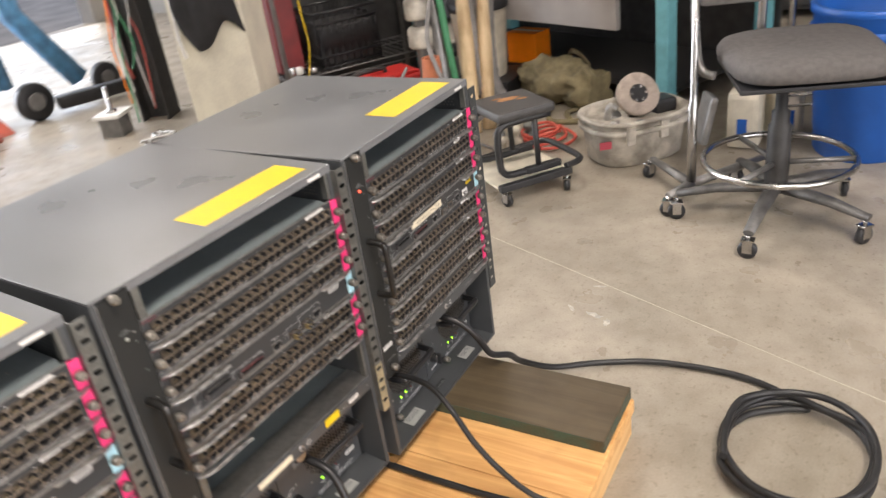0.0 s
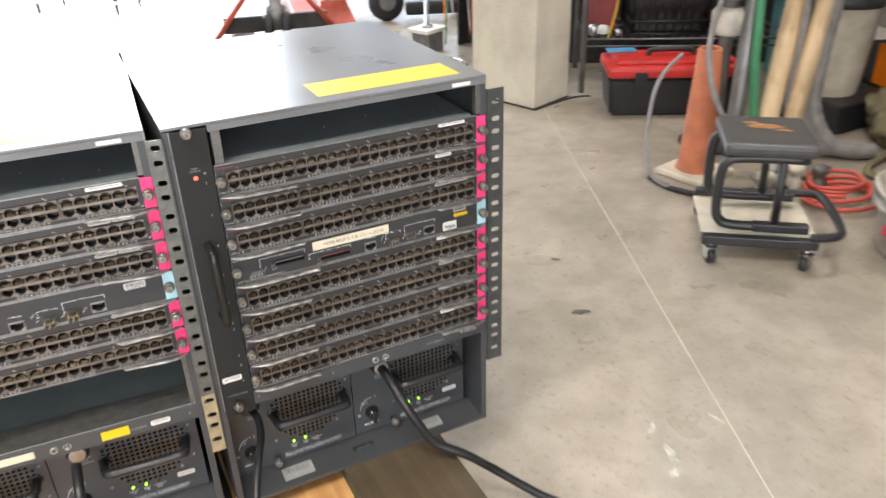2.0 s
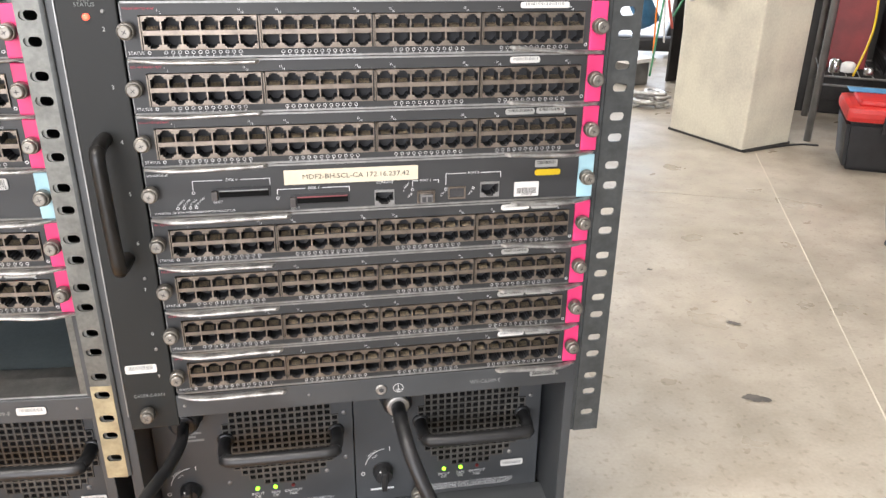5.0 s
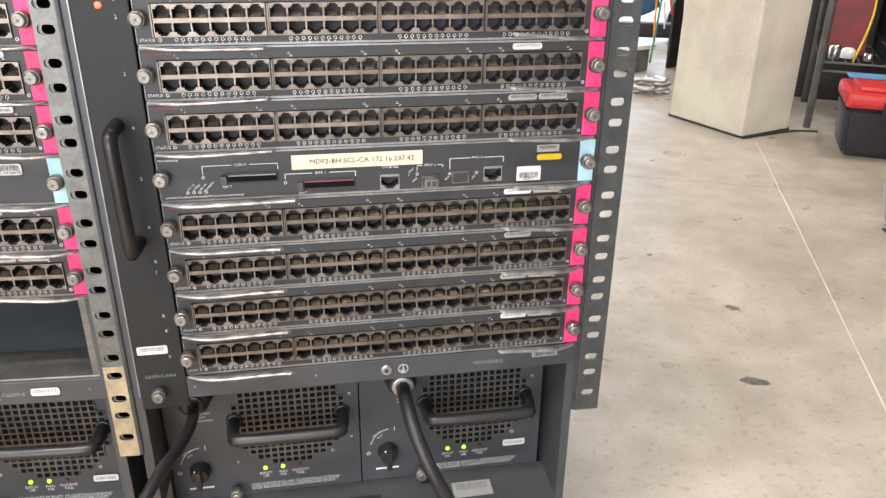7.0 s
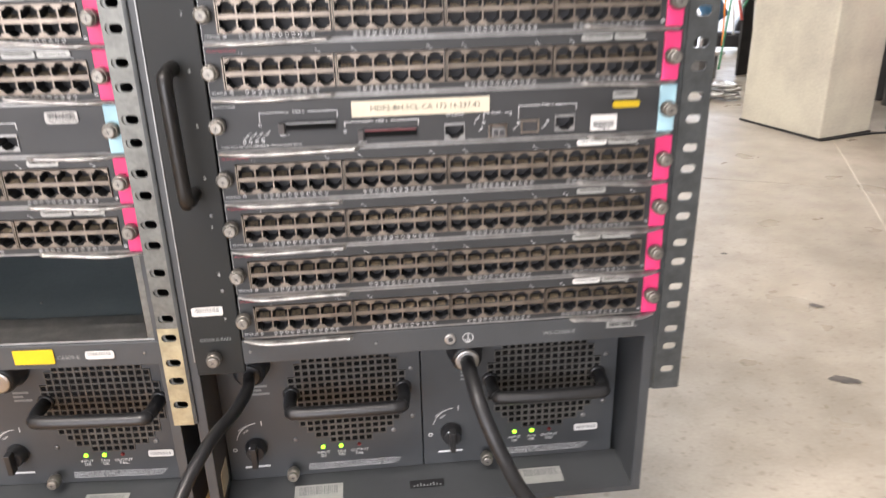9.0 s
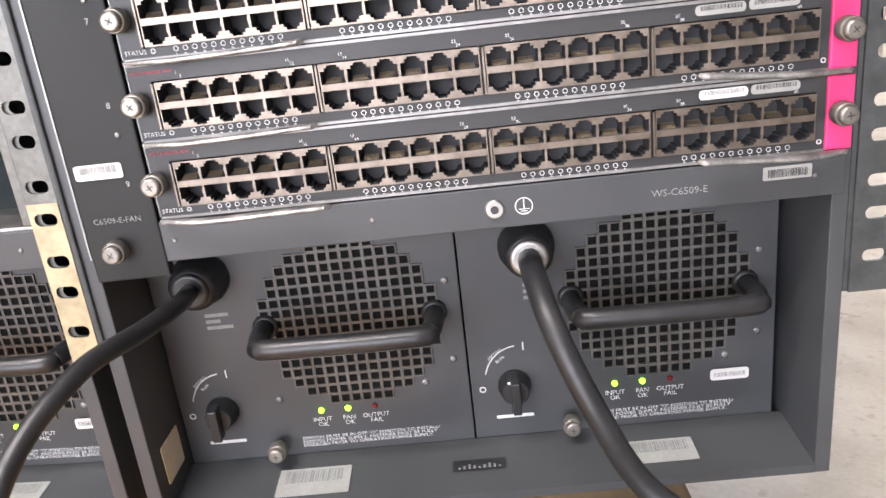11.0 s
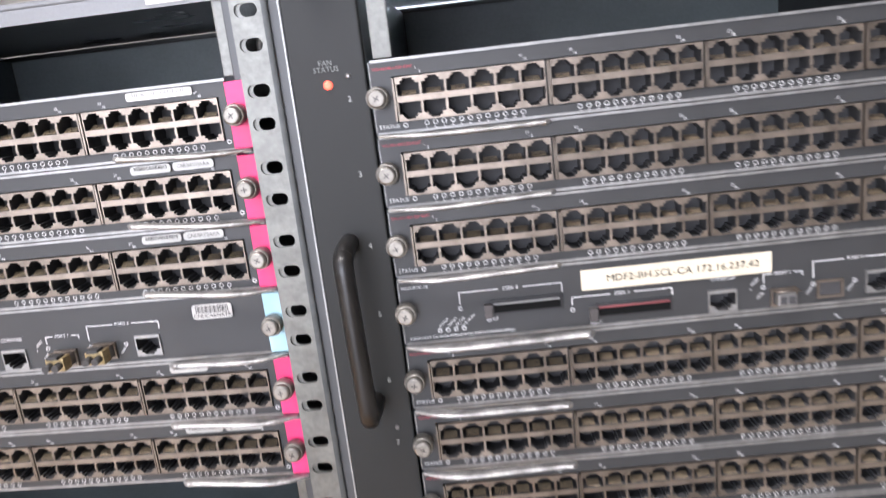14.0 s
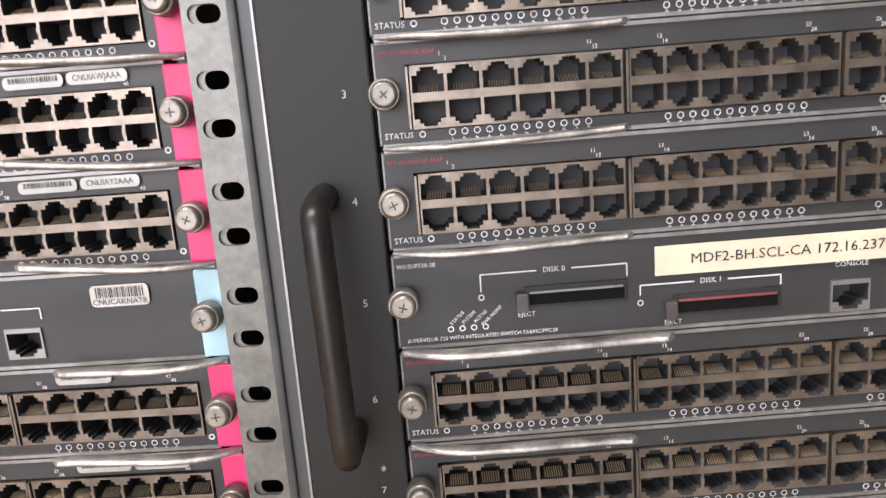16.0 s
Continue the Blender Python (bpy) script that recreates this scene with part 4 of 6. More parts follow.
    lathe(bm, [(0.012, 0.0242), (0.012, 0.0262), (0.0095, 0.0265)], m, 20)
    part("gland_ring", bm, STEEL if k else BLACK, p)
    bm = bmesh.new()
    for q in range(3):
        flatbar(bm, px - 0.004, px + (0.012, 0.006, 0.014)[q], pz - 0.029 - 0.0045 * q, pz - 0.0265 - 0.0045 * q, y - 0.0006)
    tagged(part("printed_line", bm, GREYINK, p), kind="stuff")
    for q, (ax, az) in enumerate(((0.066, 0.062), (0.066, 0.022), (0.062, -0.004), (0.066, -0.036), (-0.058, -0.055), (0.045, -0.052))):
        if x0 + 0.003 < cx + ax < xe - 0.003:
            bm = bmesh.new()
            lathe(bm, [(0.0026, -0.001), (0.0026, 0.0008), (0.0012, 0.0012)], pose(cx + ax, y, 0.112 + az, 90, 0, 0), 10)
            part("rivet", bm, GREYST, p)
    part("thumbscrew", SCREW, None, p, m=pose(0.077 + step, y - 0.006, 0.0235))
    if k:
        stick(sticker(0.026, 0.0085, PAPER, 0.25, GREYINK, lo=0.3, hi=0.7), None, p, "white serial sticker", pose(0.3925, y - 0.001, 0.0455))
    return p


def switch_chassis(main, slots, m, variant, label):
    sw = thing("network_switch", label, "network switch", "switches on the pallet", m=m)
    bm = bmesh.new()
    t = 0.004
    for name, mt, dims in (("side_panel", CASE, (0, 0.0095, 0.0, D, 0, H - 0.005)), ("side_panel", CASE, (W - 0.0095, W, 0.0, D, 0, H - 0.005)), ("back_panel", CASE, (0.0095, W - 0.0095, D - t, D, 0, H - 0.005)),
                           ("bottom_panel", CASE, (0.0095, W - 0.0095, 0.02, D - t, 0.0, t)), ("cage_floor", BAY, (0.0095, W - 0.0095, 0.038, D - t, 0.1845, 0.2085)), ("backplane", BAY, (0.052, W - 0.0095, 0.37, 0.374, 0.2085, 0.6)),
                           ("fan_housing", BAY, (0.0095, 0.0515, 0.006, 0.37, 0.2, 0.601))):
        bm = bmesh.new()
        box(bm, *dims, 0, 0.0008)
        part(name, bm, mt, sw)
    bm = bmesh.new()
    quad(bm, [(0.0095, 0.0, 0.0), (W - 0.0095, 0.0, 0.0), (W - 0.0095, 0.0, 0.006), (0.0095, 0.0, 0.006)], 0)
    quad(bm, [(0.0095, 0.0, 0.006), (W - 0.0095, 0.0, 0.006), (W - 0.0095, PS_Y, 0.0112), (0.0095, PS_Y, 0.0112)], 0)
    quad(bm, [(0.0095, 0.0, 0.0), (W - 0.0095, 0.0, 0.0), (W - 0.0095, PS_Y, 0.0), (0.0095, PS_Y, 0.0)], 0)
    bmesh.ops.remove_doubles(bm, verts=bm.verts[:], dist=1e-5)
    part("sill", bm, CASE, sw)
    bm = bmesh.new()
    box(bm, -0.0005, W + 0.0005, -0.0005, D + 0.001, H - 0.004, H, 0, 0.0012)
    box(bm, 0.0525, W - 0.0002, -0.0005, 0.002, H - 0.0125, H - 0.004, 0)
    lid = part("lid", bm, LID, sw, "charcoal satin steel lid, its grey lightened for glare")
    # yellow notice lying on the lid
    bm = bmesh.new()
    box(bm, 0.202, 0.410, 0.023, 0.088, H, H + 0.0004)
    part("sticker", bm, YELLOW, lid, "wide yellow notice sticker")
    bm = bmesh.new()
    box(bm, 0.385, 0.413, -0.0012, -0.0005, H - 0.0105, H - 0.0055)
    part("sticker", bm, PAPER, lid, "small white sticker")
    # bar under the cards
    bm = bmesh.new()
    box(bm, 0.050, W - 0.003, -0.001, 0.038, 0.1845, 0.2085, 0, 0.0008)
    bar = part("lower_bar", bm, CASE, sw)
    bm = bmesh.new()
    gm = pose(0.241, -0.001, 0.196, 90, 0, 0)
    lathe(bm, [(0.0056, -0.001), (0.0056, 0.001), (0.0046, 0.0018)], gm, 16)
    lathe(bm, [(0.0024, 0.0018), (0.0024, 0.0021)], gm, 12, 1)
    part("ground_stud", bm, [STEEL, HOLE], bar)
    bm = bmesh.new()
    ring(bm, 0.2575, 0.1965, 0.0045, 0.0051, -0.0018, 18)
    flatbar(bm, 0.2572, 0.2578, 0.195, 0.201, -0.0018)
    for q in range(3):
        flatbar(bm, 0.2545 + 0.001 * q, 0.2605 - 0.001 * q, 0.1945 - 0.0012 * q, 0.195 - 0.0012 * q, -0.0018)
    part("ground_symbol", bm, INK, bar)
    words("WS-C6509-E", 0.0058, 0.344, 0.1955, bar, FADEDINK, y=-0.0018)
    if main:
        stick(sticker(0.0265, 0.0075, TINSEL, 0.1, BLACKINK, lo=0.2, hi=0.8), None, bar, "silver barcode sticker", pose(0.4025, -0.002, 0.2005))
    for x in (0.058, 0.172, 0.418):
        part("rivet", RIVET, None, bar, m=pose(x, -0.001, 0.197))
    # fan tray
    bm = bmesh.new()
    box(bm, 0.0085, 0.0512, -0.002, 0.006, 0.176, H - 0.006, 0, 0.001)
    ft = part("fan_tray", bm, FAN, sw, "black fan tray cover with slot numbers")
    bm = bmesh.new()
    box(bm, 0.0069, 0.0079, -0.0012, 0.003, 0.19, H - 0.006, 0)
    part("edge_trim", bm, EDGE, ft)
    bow_handle("handle", (0.0279, -0.002, 0.4530), (0.0300, -0.002, 0.3500), 0.032, 0.0058, ft, HANDLE, "black rubber-covered handle", 1.02)
    for n in range(2, 10):
        words(str(n), 0.0048, 0.0402, zc(n) + 0.0015, ft, PALEINK, y=-0.0027)
    words("FAN\nSTATUS", 0.0042, 0.029, zc(2) + 0.021, ft, GREYINK, y=-0.0027)
    words("C6509-E-FAN", 0.0048, 0.029, 0.2125, ft, GREYINK, y=-0.0027)
    bm = bmesh.new()
    lathe(bm, [(0.0026, -0.001), (0.0026, 0.0012), (0.0014, 0.0024)], pose(0.029, -0.002, zc(2) + 0.0105, 90, 0, 0), 14)
    part("indicator", bm, FAN_LED if main else LENS, ft, "lit red fan indicator" if main else "unlit milky fan indicator")
    for z in (0.1965 - 0.0005, H - 0.0075):
        part("thumbscrew", SCREW, None, ft, m=pose(0.0265, -0.002, z, 0, 40))
    stick(sticker(0.027, 0.0085, PAPER, 0.2, GREYINK, lo=0.4, hi=0.9), None, ft, "white barcode sticker", pose(0.0255, -0.0022, 0.241))
    for z in (0.26, 0.33, 0.55):
        part("rivet", RIVET, None, ft, m=pose(0.041, -0.002, z))
    # silver rails beside empty slots
    for za, zb in ([(0.5575, 0.6005)] + ([(0.211, 0.2955)] if 9 not in slots else [])):
        for xa, xb in ((0.056, 0.067), (0.4225, 0.4335)):
            bm = bmesh.new()
            box(bm, xa, xb, 0.001, 0.012, za, zb, 0, 0.0006)
            part("slot_rail", bm, GALV, sw)
        rng = random.Random(5)
        for q in range(7):
            x = 0.08 + q * 0.05 + rng.uniform(-0.01, 0.01)
            part("rivet", RIVET, None, sw, m=pose(x, rng.uniform(0.03, 0.12), za - 0.0024, -90, 0, 0))
    bm = bmesh.new()
    for i in range(26):
        for j in range(6):
            yy, zz = 0.03 + i * 0.0075 + (0.00375 if j % 2 else 0), 0.5615 + j * 0.0062
            quad(bm, [(W - 0.0099, yy - 0.0022, zz), (W - 0.0099, yy, zz - 0.0022), (W - 0.0099, yy + 0.0022, zz), (W - 0.0099, yy, zz + 0.0022)])
    tagged(part("vent_hole", bm, GALV, sw, "rows of small holes in the side"), kind="stuff")
    if 9 not in slots:
        bm = bmesh.new()
        box(bm, 0.052, 0.4285, 0.002, 0.05, 0.2086, 0.2104, 0)
        part("shelf_edge", bm, STEEL, sw)
        stick(sticker(0.036, 0.0145, YELLOW, 0.05), None, bar, "blank yellow sticker", pose(0.319, -0.002, 0.1975))
        stick(sticker(0.026, 0.008, PAPER, 0.3, GREYINK), None, bar, "white barcode sticker", pose(0.378, -0.002, 0.1975))
        stick(sticker(0.075, 0.011, CREAM, 0.05), None, bar, "cream tape label", pose(0.18, -0.002, 0.1985))
    for n in slots:
        if n == 5:
            supervisor(sw, main)
        else:
            line_card(sw, n, variant)
    for k in range(2):
        power_supply(sw, k)
    stick(sticker(0.03, 0.028, CREAM, 0.05), None, sw, "pale notice sticker inside the recess", pose(0.0101, 0.028, 0.038, 0, 0, 90))
    # notices on the sloping sill
    sl = math.degrees(math.atan2(0.0052, PS_Y))
    for x, w, h in ((0.103, 0.05, 0.026), (0.338, 0.045, 0.022)):
        stick(sticker(w, h, TINSEL, 0.04, GREYINK), None, sw, "silver notice sticker", pose(x, 0.025, 0.0086, sl - 90, 0, 0))
    bm = bmesh.new()
    quad(bm, [(-0.018, -0.0006, -0.004), (0.018, -0.0006, -0.004), (0.018, -0.0006, 0.007), (-0.018, -0.0006, 0.007)])
    for q in range(9):
        hgt = (2, 4, 6, 4, 2, 4, 6, 4, 2)[q] * 0.0007
        box(bm, -0.014 + q * 0.0034, -0.0126 + q * 0.0034, -0.001, -0.0006, -0.002, -0.002 + hgt, 1)
    part("maker_plate", bm, [BLKPL, GREYINK], sw, "small black plate with grey bars", pose(0.216, 0.025, 0.0086, sl - 90, 0, 0))
    rack_ear(sw, main)
    return sw


SW1 = switch_chassis(True, (2, 3, 4, 5, 6, 7, 8, 9), pose(0.024, 0, 0.124), 0, "charcoal rack switch full of port cards on a wooden pallet")
TURN2 = -3.5
M2 = pose(0.0055, 0.010, 0.124, 0, 0, TURN2) @ pose(-W, 0, 0)
SW2 = switch_chassis(False, (2, 3, 4, 5, 6, 7), M2, 1, "charcoal rack switch with an empty lower bay on a pallet")
M3 = M2 @ pose(-0.026, 0.012, 0, 0, 0, -1.5) @ pose(-W, 0, 0)
switch_chassis(False, (2, 3, 4, 5, 6, 7), M3, 2, "charcoal rack switch with magenta tabs at the pallet's end")

# ---- pallet ----
pal = thing("pallet", "rough pine pallet with a weathered green-edged plank on top", "pallet")
for k in range(5):
    bm = bmesh.new()
    x = 0.372 - 0.303 * k
    box(bm, x - 0.301, x, -0.358 + 0.006 * (k % 3), 0.62, 0.062, 0.094, 0, 0.003)
    part("plank", bm, PINE, pal)
for y in (-0.352, 0.1, 0.53):
    bm = bmesh.new()
    box(bm, -1.145, 0.37, y, y + 0.09, 0.0, 0.062, 0, 0.003)
    part("stringer", bm, PINEEND, pal)
for x0 in (-1.1, -0.62, -0.17):
    bm = bmesh.new()
    box(bm, x0, x0 + 0.13, 0.05, 0.6, 0.094, 0.124, 0, 0.002)
    part("bearer", bm, OLDWOOD, pal)
bm = bmesh.new()
box(bm, 0.196, 0.372, -0.352, 0.6, 0.094, 0.1238, 0, 0.004)
bm.normal_update()
for f in bm.faces:
    if abs(f.normal.z) < 0.5:
        f.material_index = 1
part("top_plank", bm, [OLDWOOD, GREENPAINT], pal, "weathered brown plank with green painted edges")

# ---- black power cords ----


def cord(name, pts, r, material, label, category="cord", n=8, seg=10, group="", owner=None, at=None):
    """A cable through points; an owner that it is plugged into stands at the pose at."""
    bm = bmesh.new()
    tube(bm, smooth_path(pts, n), r, seg)
    ob = part(name, bm, material)
    if owner:
        ob.parent, ob.matrix_parent_inverse = owner, at.inverted()
        return tagged(ob, label)
    return tagged(ob, label, category, group)


def coil_points(cx, cy, r, loops, z, rise=0.006, seed=1, a0=0.0, squash=0.9):
    rng = random.Random(seed)
    out = []
    for k in range(int(loops * 10)):
        a = a0 + k * 2 * math.pi / 10
        rr = r * (1 + rng.uniform(-0.09, 0.09))
        out.append((cx + rr * math.cos(a), cy + rr * squash * math.sin(a), z + rise * (k / 10) + rng.uniform(0, 0.004)))
    return out


cord("power_cord", [(0.2845, 0.031, 0.277), (0.2855, 0.0, 0.273), (0.291, -0.028, 0.256), (0.308, -0.047, 0.215), (0.335, -0.055, 0.165), (0.38, -0.075, 0.136), (0.43, -0.08, 0.085), (0.50, -0.125, 0.03), (0.57, -0.21, 0.013), (0.62, -0.345, 0.011),
                    (0.625, -0.53, 0.011), (0.565, -0.67, 0.011)] + coil_points(0.40, -0.665, 0.15, 3.4, 0.012, 0.012, 3, 0.3), 0.0074, CORD, "thick black power cord coiled on the concrete floor", owner=SW1, at=pose(0.024, 0, 0.124))
cord("power_cord", [(0.071, 0.031, 0.277), (0.0745, 0.0, 0.281), (0.069, -0.04, 0.284), (0.054, -0.085, 0.284), (0.036, -0.128, 0.262), (0.024, -0.172, 0.213), (0.02, -0.222, 0.166), (0.024, -0.28, 0.124), (0.04, -0.335, 0.103), (0.06, -0.4, 0.07), (0.09, -0.5, 0.011), (0.2, -0.62, 0.01)], 0.0055, CORD,
     "thick black power cord hanging over the pallet edge", owner=SW1, at=pose(0.024, 0, 0.124))
cord("power_cord", [(0.016, 0.3, 0.104), (0.015, 0.05, 0.103), (0.012, -0.08, 0.103), (0.012, -0.18, 0.103), (0.016, -0.3, 0.103), (0.03, -0.39, 0.07), (0.05, -0.5, 0.01), (0.15, -0.7, 0.01)], 0.0062, CORD,
     "black power cord lying across the pallet boards", owner=SW2, at=M2)
cord("power_cord", [(-0.173, 0.03, 0.277), (-0.175, -0.015, 0.262), (-0.182, -0.045, 0.2), (-0.185, -0.07, 0.125), (-0.18, -0.15, 0.103), (-0.15, -0.32, 0.103), (-0.13, -0.4, 0.06), (-0.12, -0.5, 0.01)], 0.007, CORD,
     "thick black power cord hanging over the pallet edge", owner=SW2, at=M2)

# ---- marks on the floor ----


def blotch(name, x, y, r, sq, turn, material, label, seed):
    rng = random.Random(seed)
    bm = bmesh.new()
    c, s = math.cos(radians(turn)), math.sin(radians(turn))
    vs = []
    for k in range(18):
        a = k * 2 * math.pi / 18
        rr = r * (0.55 + 0.5 * rng.random())
        u, v = rr * math.cos(a), rr * sq * math.sin(a)
        vs.append(bm.verts.new((x + u * c - v * s, y + u * s + v * c, 0.0012)))
    bm.faces.new(vs)
    return tagged(part(name, bm, material), label, "stain", "stains on the floor")


for i, (x, y, r, sq, turn) in enumerate(((0.925, 0.349, 0.026, 0.5, -20), (1.021, 0.596, 0.018, 0.5, -35), (0.96, 0.86, 0.008, 0.7, 0))):
    blotch("floor_stain", x, y, r, sq, turn, DIRT, "small dark oily stain on the concrete floor", i)
for i, (x, y, r, sq, turn) in enumerate(((0.785, -0.13, 0.03, 0.35, 70), (0.80, -0.06, 0.024, 0.3, 40), (0.76, -0.17, 0.02, 0.5, 10), (0.93, -0.10, 0.022, 0.25, 100))):
    blotch("scuff_mark", x, y, r, sq, turn, SCUFF, "pale scraped patch on the concrete floor", 20 + i)

# ---- column, post and toolbox corner ----
COLM = Matrix(((0.945, -0.327, 0, 1.673), (0.327, 0.945, 0, 1.716), (0, 0, 1, 0), (0, 0, 0, 1)))
bm = bmesh.new()
box(bm, 0, 0.24, 0, 0.345, 0, 4.2, 0, 0.008)
tagged(part("column", bm, CONC, m=COLM), "cream painted concrete column with scuffs and a dark foot line", "column", kind="structure")
bm = bmesh.new()
box(bm, -0.003, 0.243, -0.003, 0.348, 0, 0.008, 0)
tagged(part("trim", bm, DARKST, m=COLM), "dark dirt seam round the column's foot", "trim", kind="structure")

post = thing("steel_post", "dark steel building post with a pale base block", "post", m=pose(2.05, 2.87, 0, 0, 0, 23))
for nm, dims in (("flange", (-0.08, 0.08, -0.08, -0.068)), ("flange", (-0.08, 0.08, 0.068, 0.08)), ("web", (-0.006, 0.006, -0.068, 0.068))):
    bm = bmesh.new()
    box(bm, *dims, 0, 4.2)
    part(nm, bm, DARKST, post)

ped = thing("pedestal", "small grey steel pedestal with a pale top plate", "pedestal", m=pose(1.75, 2.89, 0, 0, 0, 23))
bm = bmesh.new()
box(bm, -0.06, 0.06, -0.06, 0.06, 0.0, 0.105, 0, 0.004)
part("base", bm, GREYST, ped)
bm = bmesh.new()
box(bm, -0.085, 0.085, -0.075, 0.075, 0.105, 0.125, 0, 0.004)
part("top_plate", bm, PAPER, ped)
bm = bmesh.new()
lathe(bm, [(0.03, 0.125), (0.03, 0.138), (0.012, 0.14), (0.012, 0.26)], None, 14)
part("stud", bm, CHROME, ped)
bun = thing("cable_bundle", "tangled thin coloured cables hanging beside the steel post", "cables", m=pose(1.9, 2.8, 0, 0, 0, 23))
rng = random.Random(31)
for k, mt in enumerate((GREENHOSE, ORANGE, PAPER, REDCORD, GREYCORD, GREENHOSE, PAPER, REDCORD, CORD)):
    x, y = -0.12 + 0.028 * k, rng.uniform(-0.03, 0.03)
    low = rng.uniform(0.03, 0.35)
    pts = [(x + rng.uniform(-0.02, 0.02), y, 4.15), (x, y, 1.5)] + [(x + rng.uniform(-0.035, 0.035), y + rng.uniform(-0.03, 0.03), z) for z in (1.1, 0.85, 0.65, 0.45)] + [(x + rng.uniform(-0.05, 0.05), y, low)]
    bm = bmesh.new()
    tube(bm, smooth_path(pts, 5), rng.uniform(0.0035, 0.006), 7)
    part("cable", bm, mt, bun)
jk = thing("hanging_jacket", "black cloth jacket hanging on the concrete column", "jacket", m=COLM)
bm = bmesh.new()
grid = []
for i in range(15):
    v = i / 14
    row = []
    for q in range(17):
        u = q / 16
        y = 0.0 + 0.3 * u + 0.02 * math.sin(v * 5)
        z = 0.56 + 0.06 * math.sin(u * 7) * (1 - v) + 0.5 * v
        depth = 0.012 + 0.05 * math.sin(math.pi * u) ** 0.5 * (0.7 + 0.3 * v) + 0.025 * noise.noise((u * 5, v * 4, 2.0))
        row.append(bm.verts.new((-max(0.008, depth), y, z)))
    grid.append(row)
for a, b in zip(grid, grid[1:]):
    for q in range(16):
        bm.faces.new((a[q], a[q + 1], b[q + 1], b[q])).smooth = True
rim = [r[0] for r in grid] + grid[-1][1:] + [r[-1] for r in reversed(grid[:-1])] + list(reversed(grid[0][1:-1]))
flat = [bm.verts.new((-0.002, p.co.y, p.co.z)) for p in rim]
for q in range(len(rim)):
    w = (q + 1) % len(rim)
    bm.faces.new((rim[q], rim[w], flat[w], flat[q])).smooth = True
bm.faces.new(flat)
part("cloth", bm, BLKCLOTH, jk)
bm = bmesh.new()
tube(bm, smooth_path([(-0.02, 0.31, 0.85), (-0.022, 0.305, 0.65), (-0.02, 0.312, 0.55), (-0.018, 0.3, 0.47)], 5), 0.014, 8, flat=0.4)
part("lining", bm, PAPER, jk, "white strip of lining")
bm = bmesh.new()
rng = random.Random(9)
for k in range(5):
    pts = [(rng.uniform(-0.09, 0.09), rng.uniform(-0.08, 0.08), 0.008 + 0.011 * k + rng.uniform(0, 0.01)) for _ in range(7)]
    tube(bm, smooth_path(pts, 5), 0.008, 7)
tagged(part("chain", bm, STEEL, m=pose(1.63, 2.44, 0)), "small heap of pale chain and wire on the floor", "chain")

cord("extension_lead", [(1.675, 1.706, 0.004), (1.78, 1.738, 0.004), (1.88, 1.763, 0.004), (1.94, 1.765, 0.004), (1.985, 1.745, 0.004)], 0.0035, CORD, "thin black cable on the floor along the column's foot", "cable")

# red and black toolbox
TB = pose(1.872, 1.482, 0, 0, 0, -30)
tb = thing("toolbox", "black plastic toolbox with a worn red lid", "toolbox", m=TB)
bm = bmesh.new()
lo = [(0.015, 0.015), (0.505, 0.015), (0.505, 0.235), (0.015, 0.235)]
hi = [(0.0, 0.0), (0.52, 0.0), (0.52, 0.25), (0.0, 0.25)]
vl = [bm.verts.new((x, y, 0.0)) for x, y in lo]
vh = [bm.verts.new((x, y, 0.16)) for x, y in hi]
bm.faces.new(list(reversed(vl)))
bm.faces.new(vh)
for i in range(4):
    j = (i + 1) % 4
    bm.faces.new((vl[i], vl[j], vh[j], vh[i]))
bmesh.ops.bevel(bm, geom=bm.edges[:], offset=0.012, segments=2, affect="EDGES")
part("body", bm, BLKPL, tb)
bm = bmesh.new()
box(bm, -0.006, 0.526, -0.006, 0.256, 0.158, 0.205, 0, 0.016)
box(bm, 0.03, 0.49, 0.03, 0.22, 0.2, 0.222, 0, 0.01)
lid = part("lid", bm, REDPL, tb, "scuffed red plastic lid")
bm = bmesh.new()
tube(bm, smooth_path([(0.17, 0.12, 0.222), (0.18, 0.12, 0.243), (0.26, 0.12, 0.247), (0.34, 0.12, 0.243), (0.35, 0.12, 0.222)], 4), 0.011, 8, flat=0.7)
part("handle", bm, DARKST, lid)
for x in (0.1, 0.4):
    bm = bmesh.new()
    box(bm, x, x + 0.05, -0.014, 0.0, 0.13, 0.185, 0, 0.003)
    part("latch", bm, BLKPL, tb)
bm = bmesh.new()
box(bm, 0.01, 0.13, 0.16, 0.235, 0.2235, 0.2265, 0, 0.001)
part("tray_label", bm, BLUEPAINT, lid)

# wire rack behind the toolbox
rk = thing("wire_rack", "chrome wire rack with dark clutter on its low shelf", "rack", m=pose(1.99, 1.82, 0, 0, 0, -32))
for x, y in ((0, 0), (0.85, 0), (0, 0.42), (0.85, 0.42)):
    bm = bmesh.new()
    tube(bm, [(x, y, 0.0), (x, y, 1.7)], 0.0127, 10)
    part("post", bm, GREYST, rk)
for z in (0.235, 0.95, 1.6):
    bm = bmesh.new()
    for y in (0, 0.42):
        for dz in (0, -0.03):
            tube(bm, [(0, y, z + dz), (0.85, y, z + dz)], 0.004, 6)
    for k in range(21):
        tube(bm, [(0.85 * k / 20, 0, z), (0.85 * k / 20, 0.42, z)], 0.0022, 5)
    tagged(part("shelf", bm, GREYST, rk), kind="stuff")


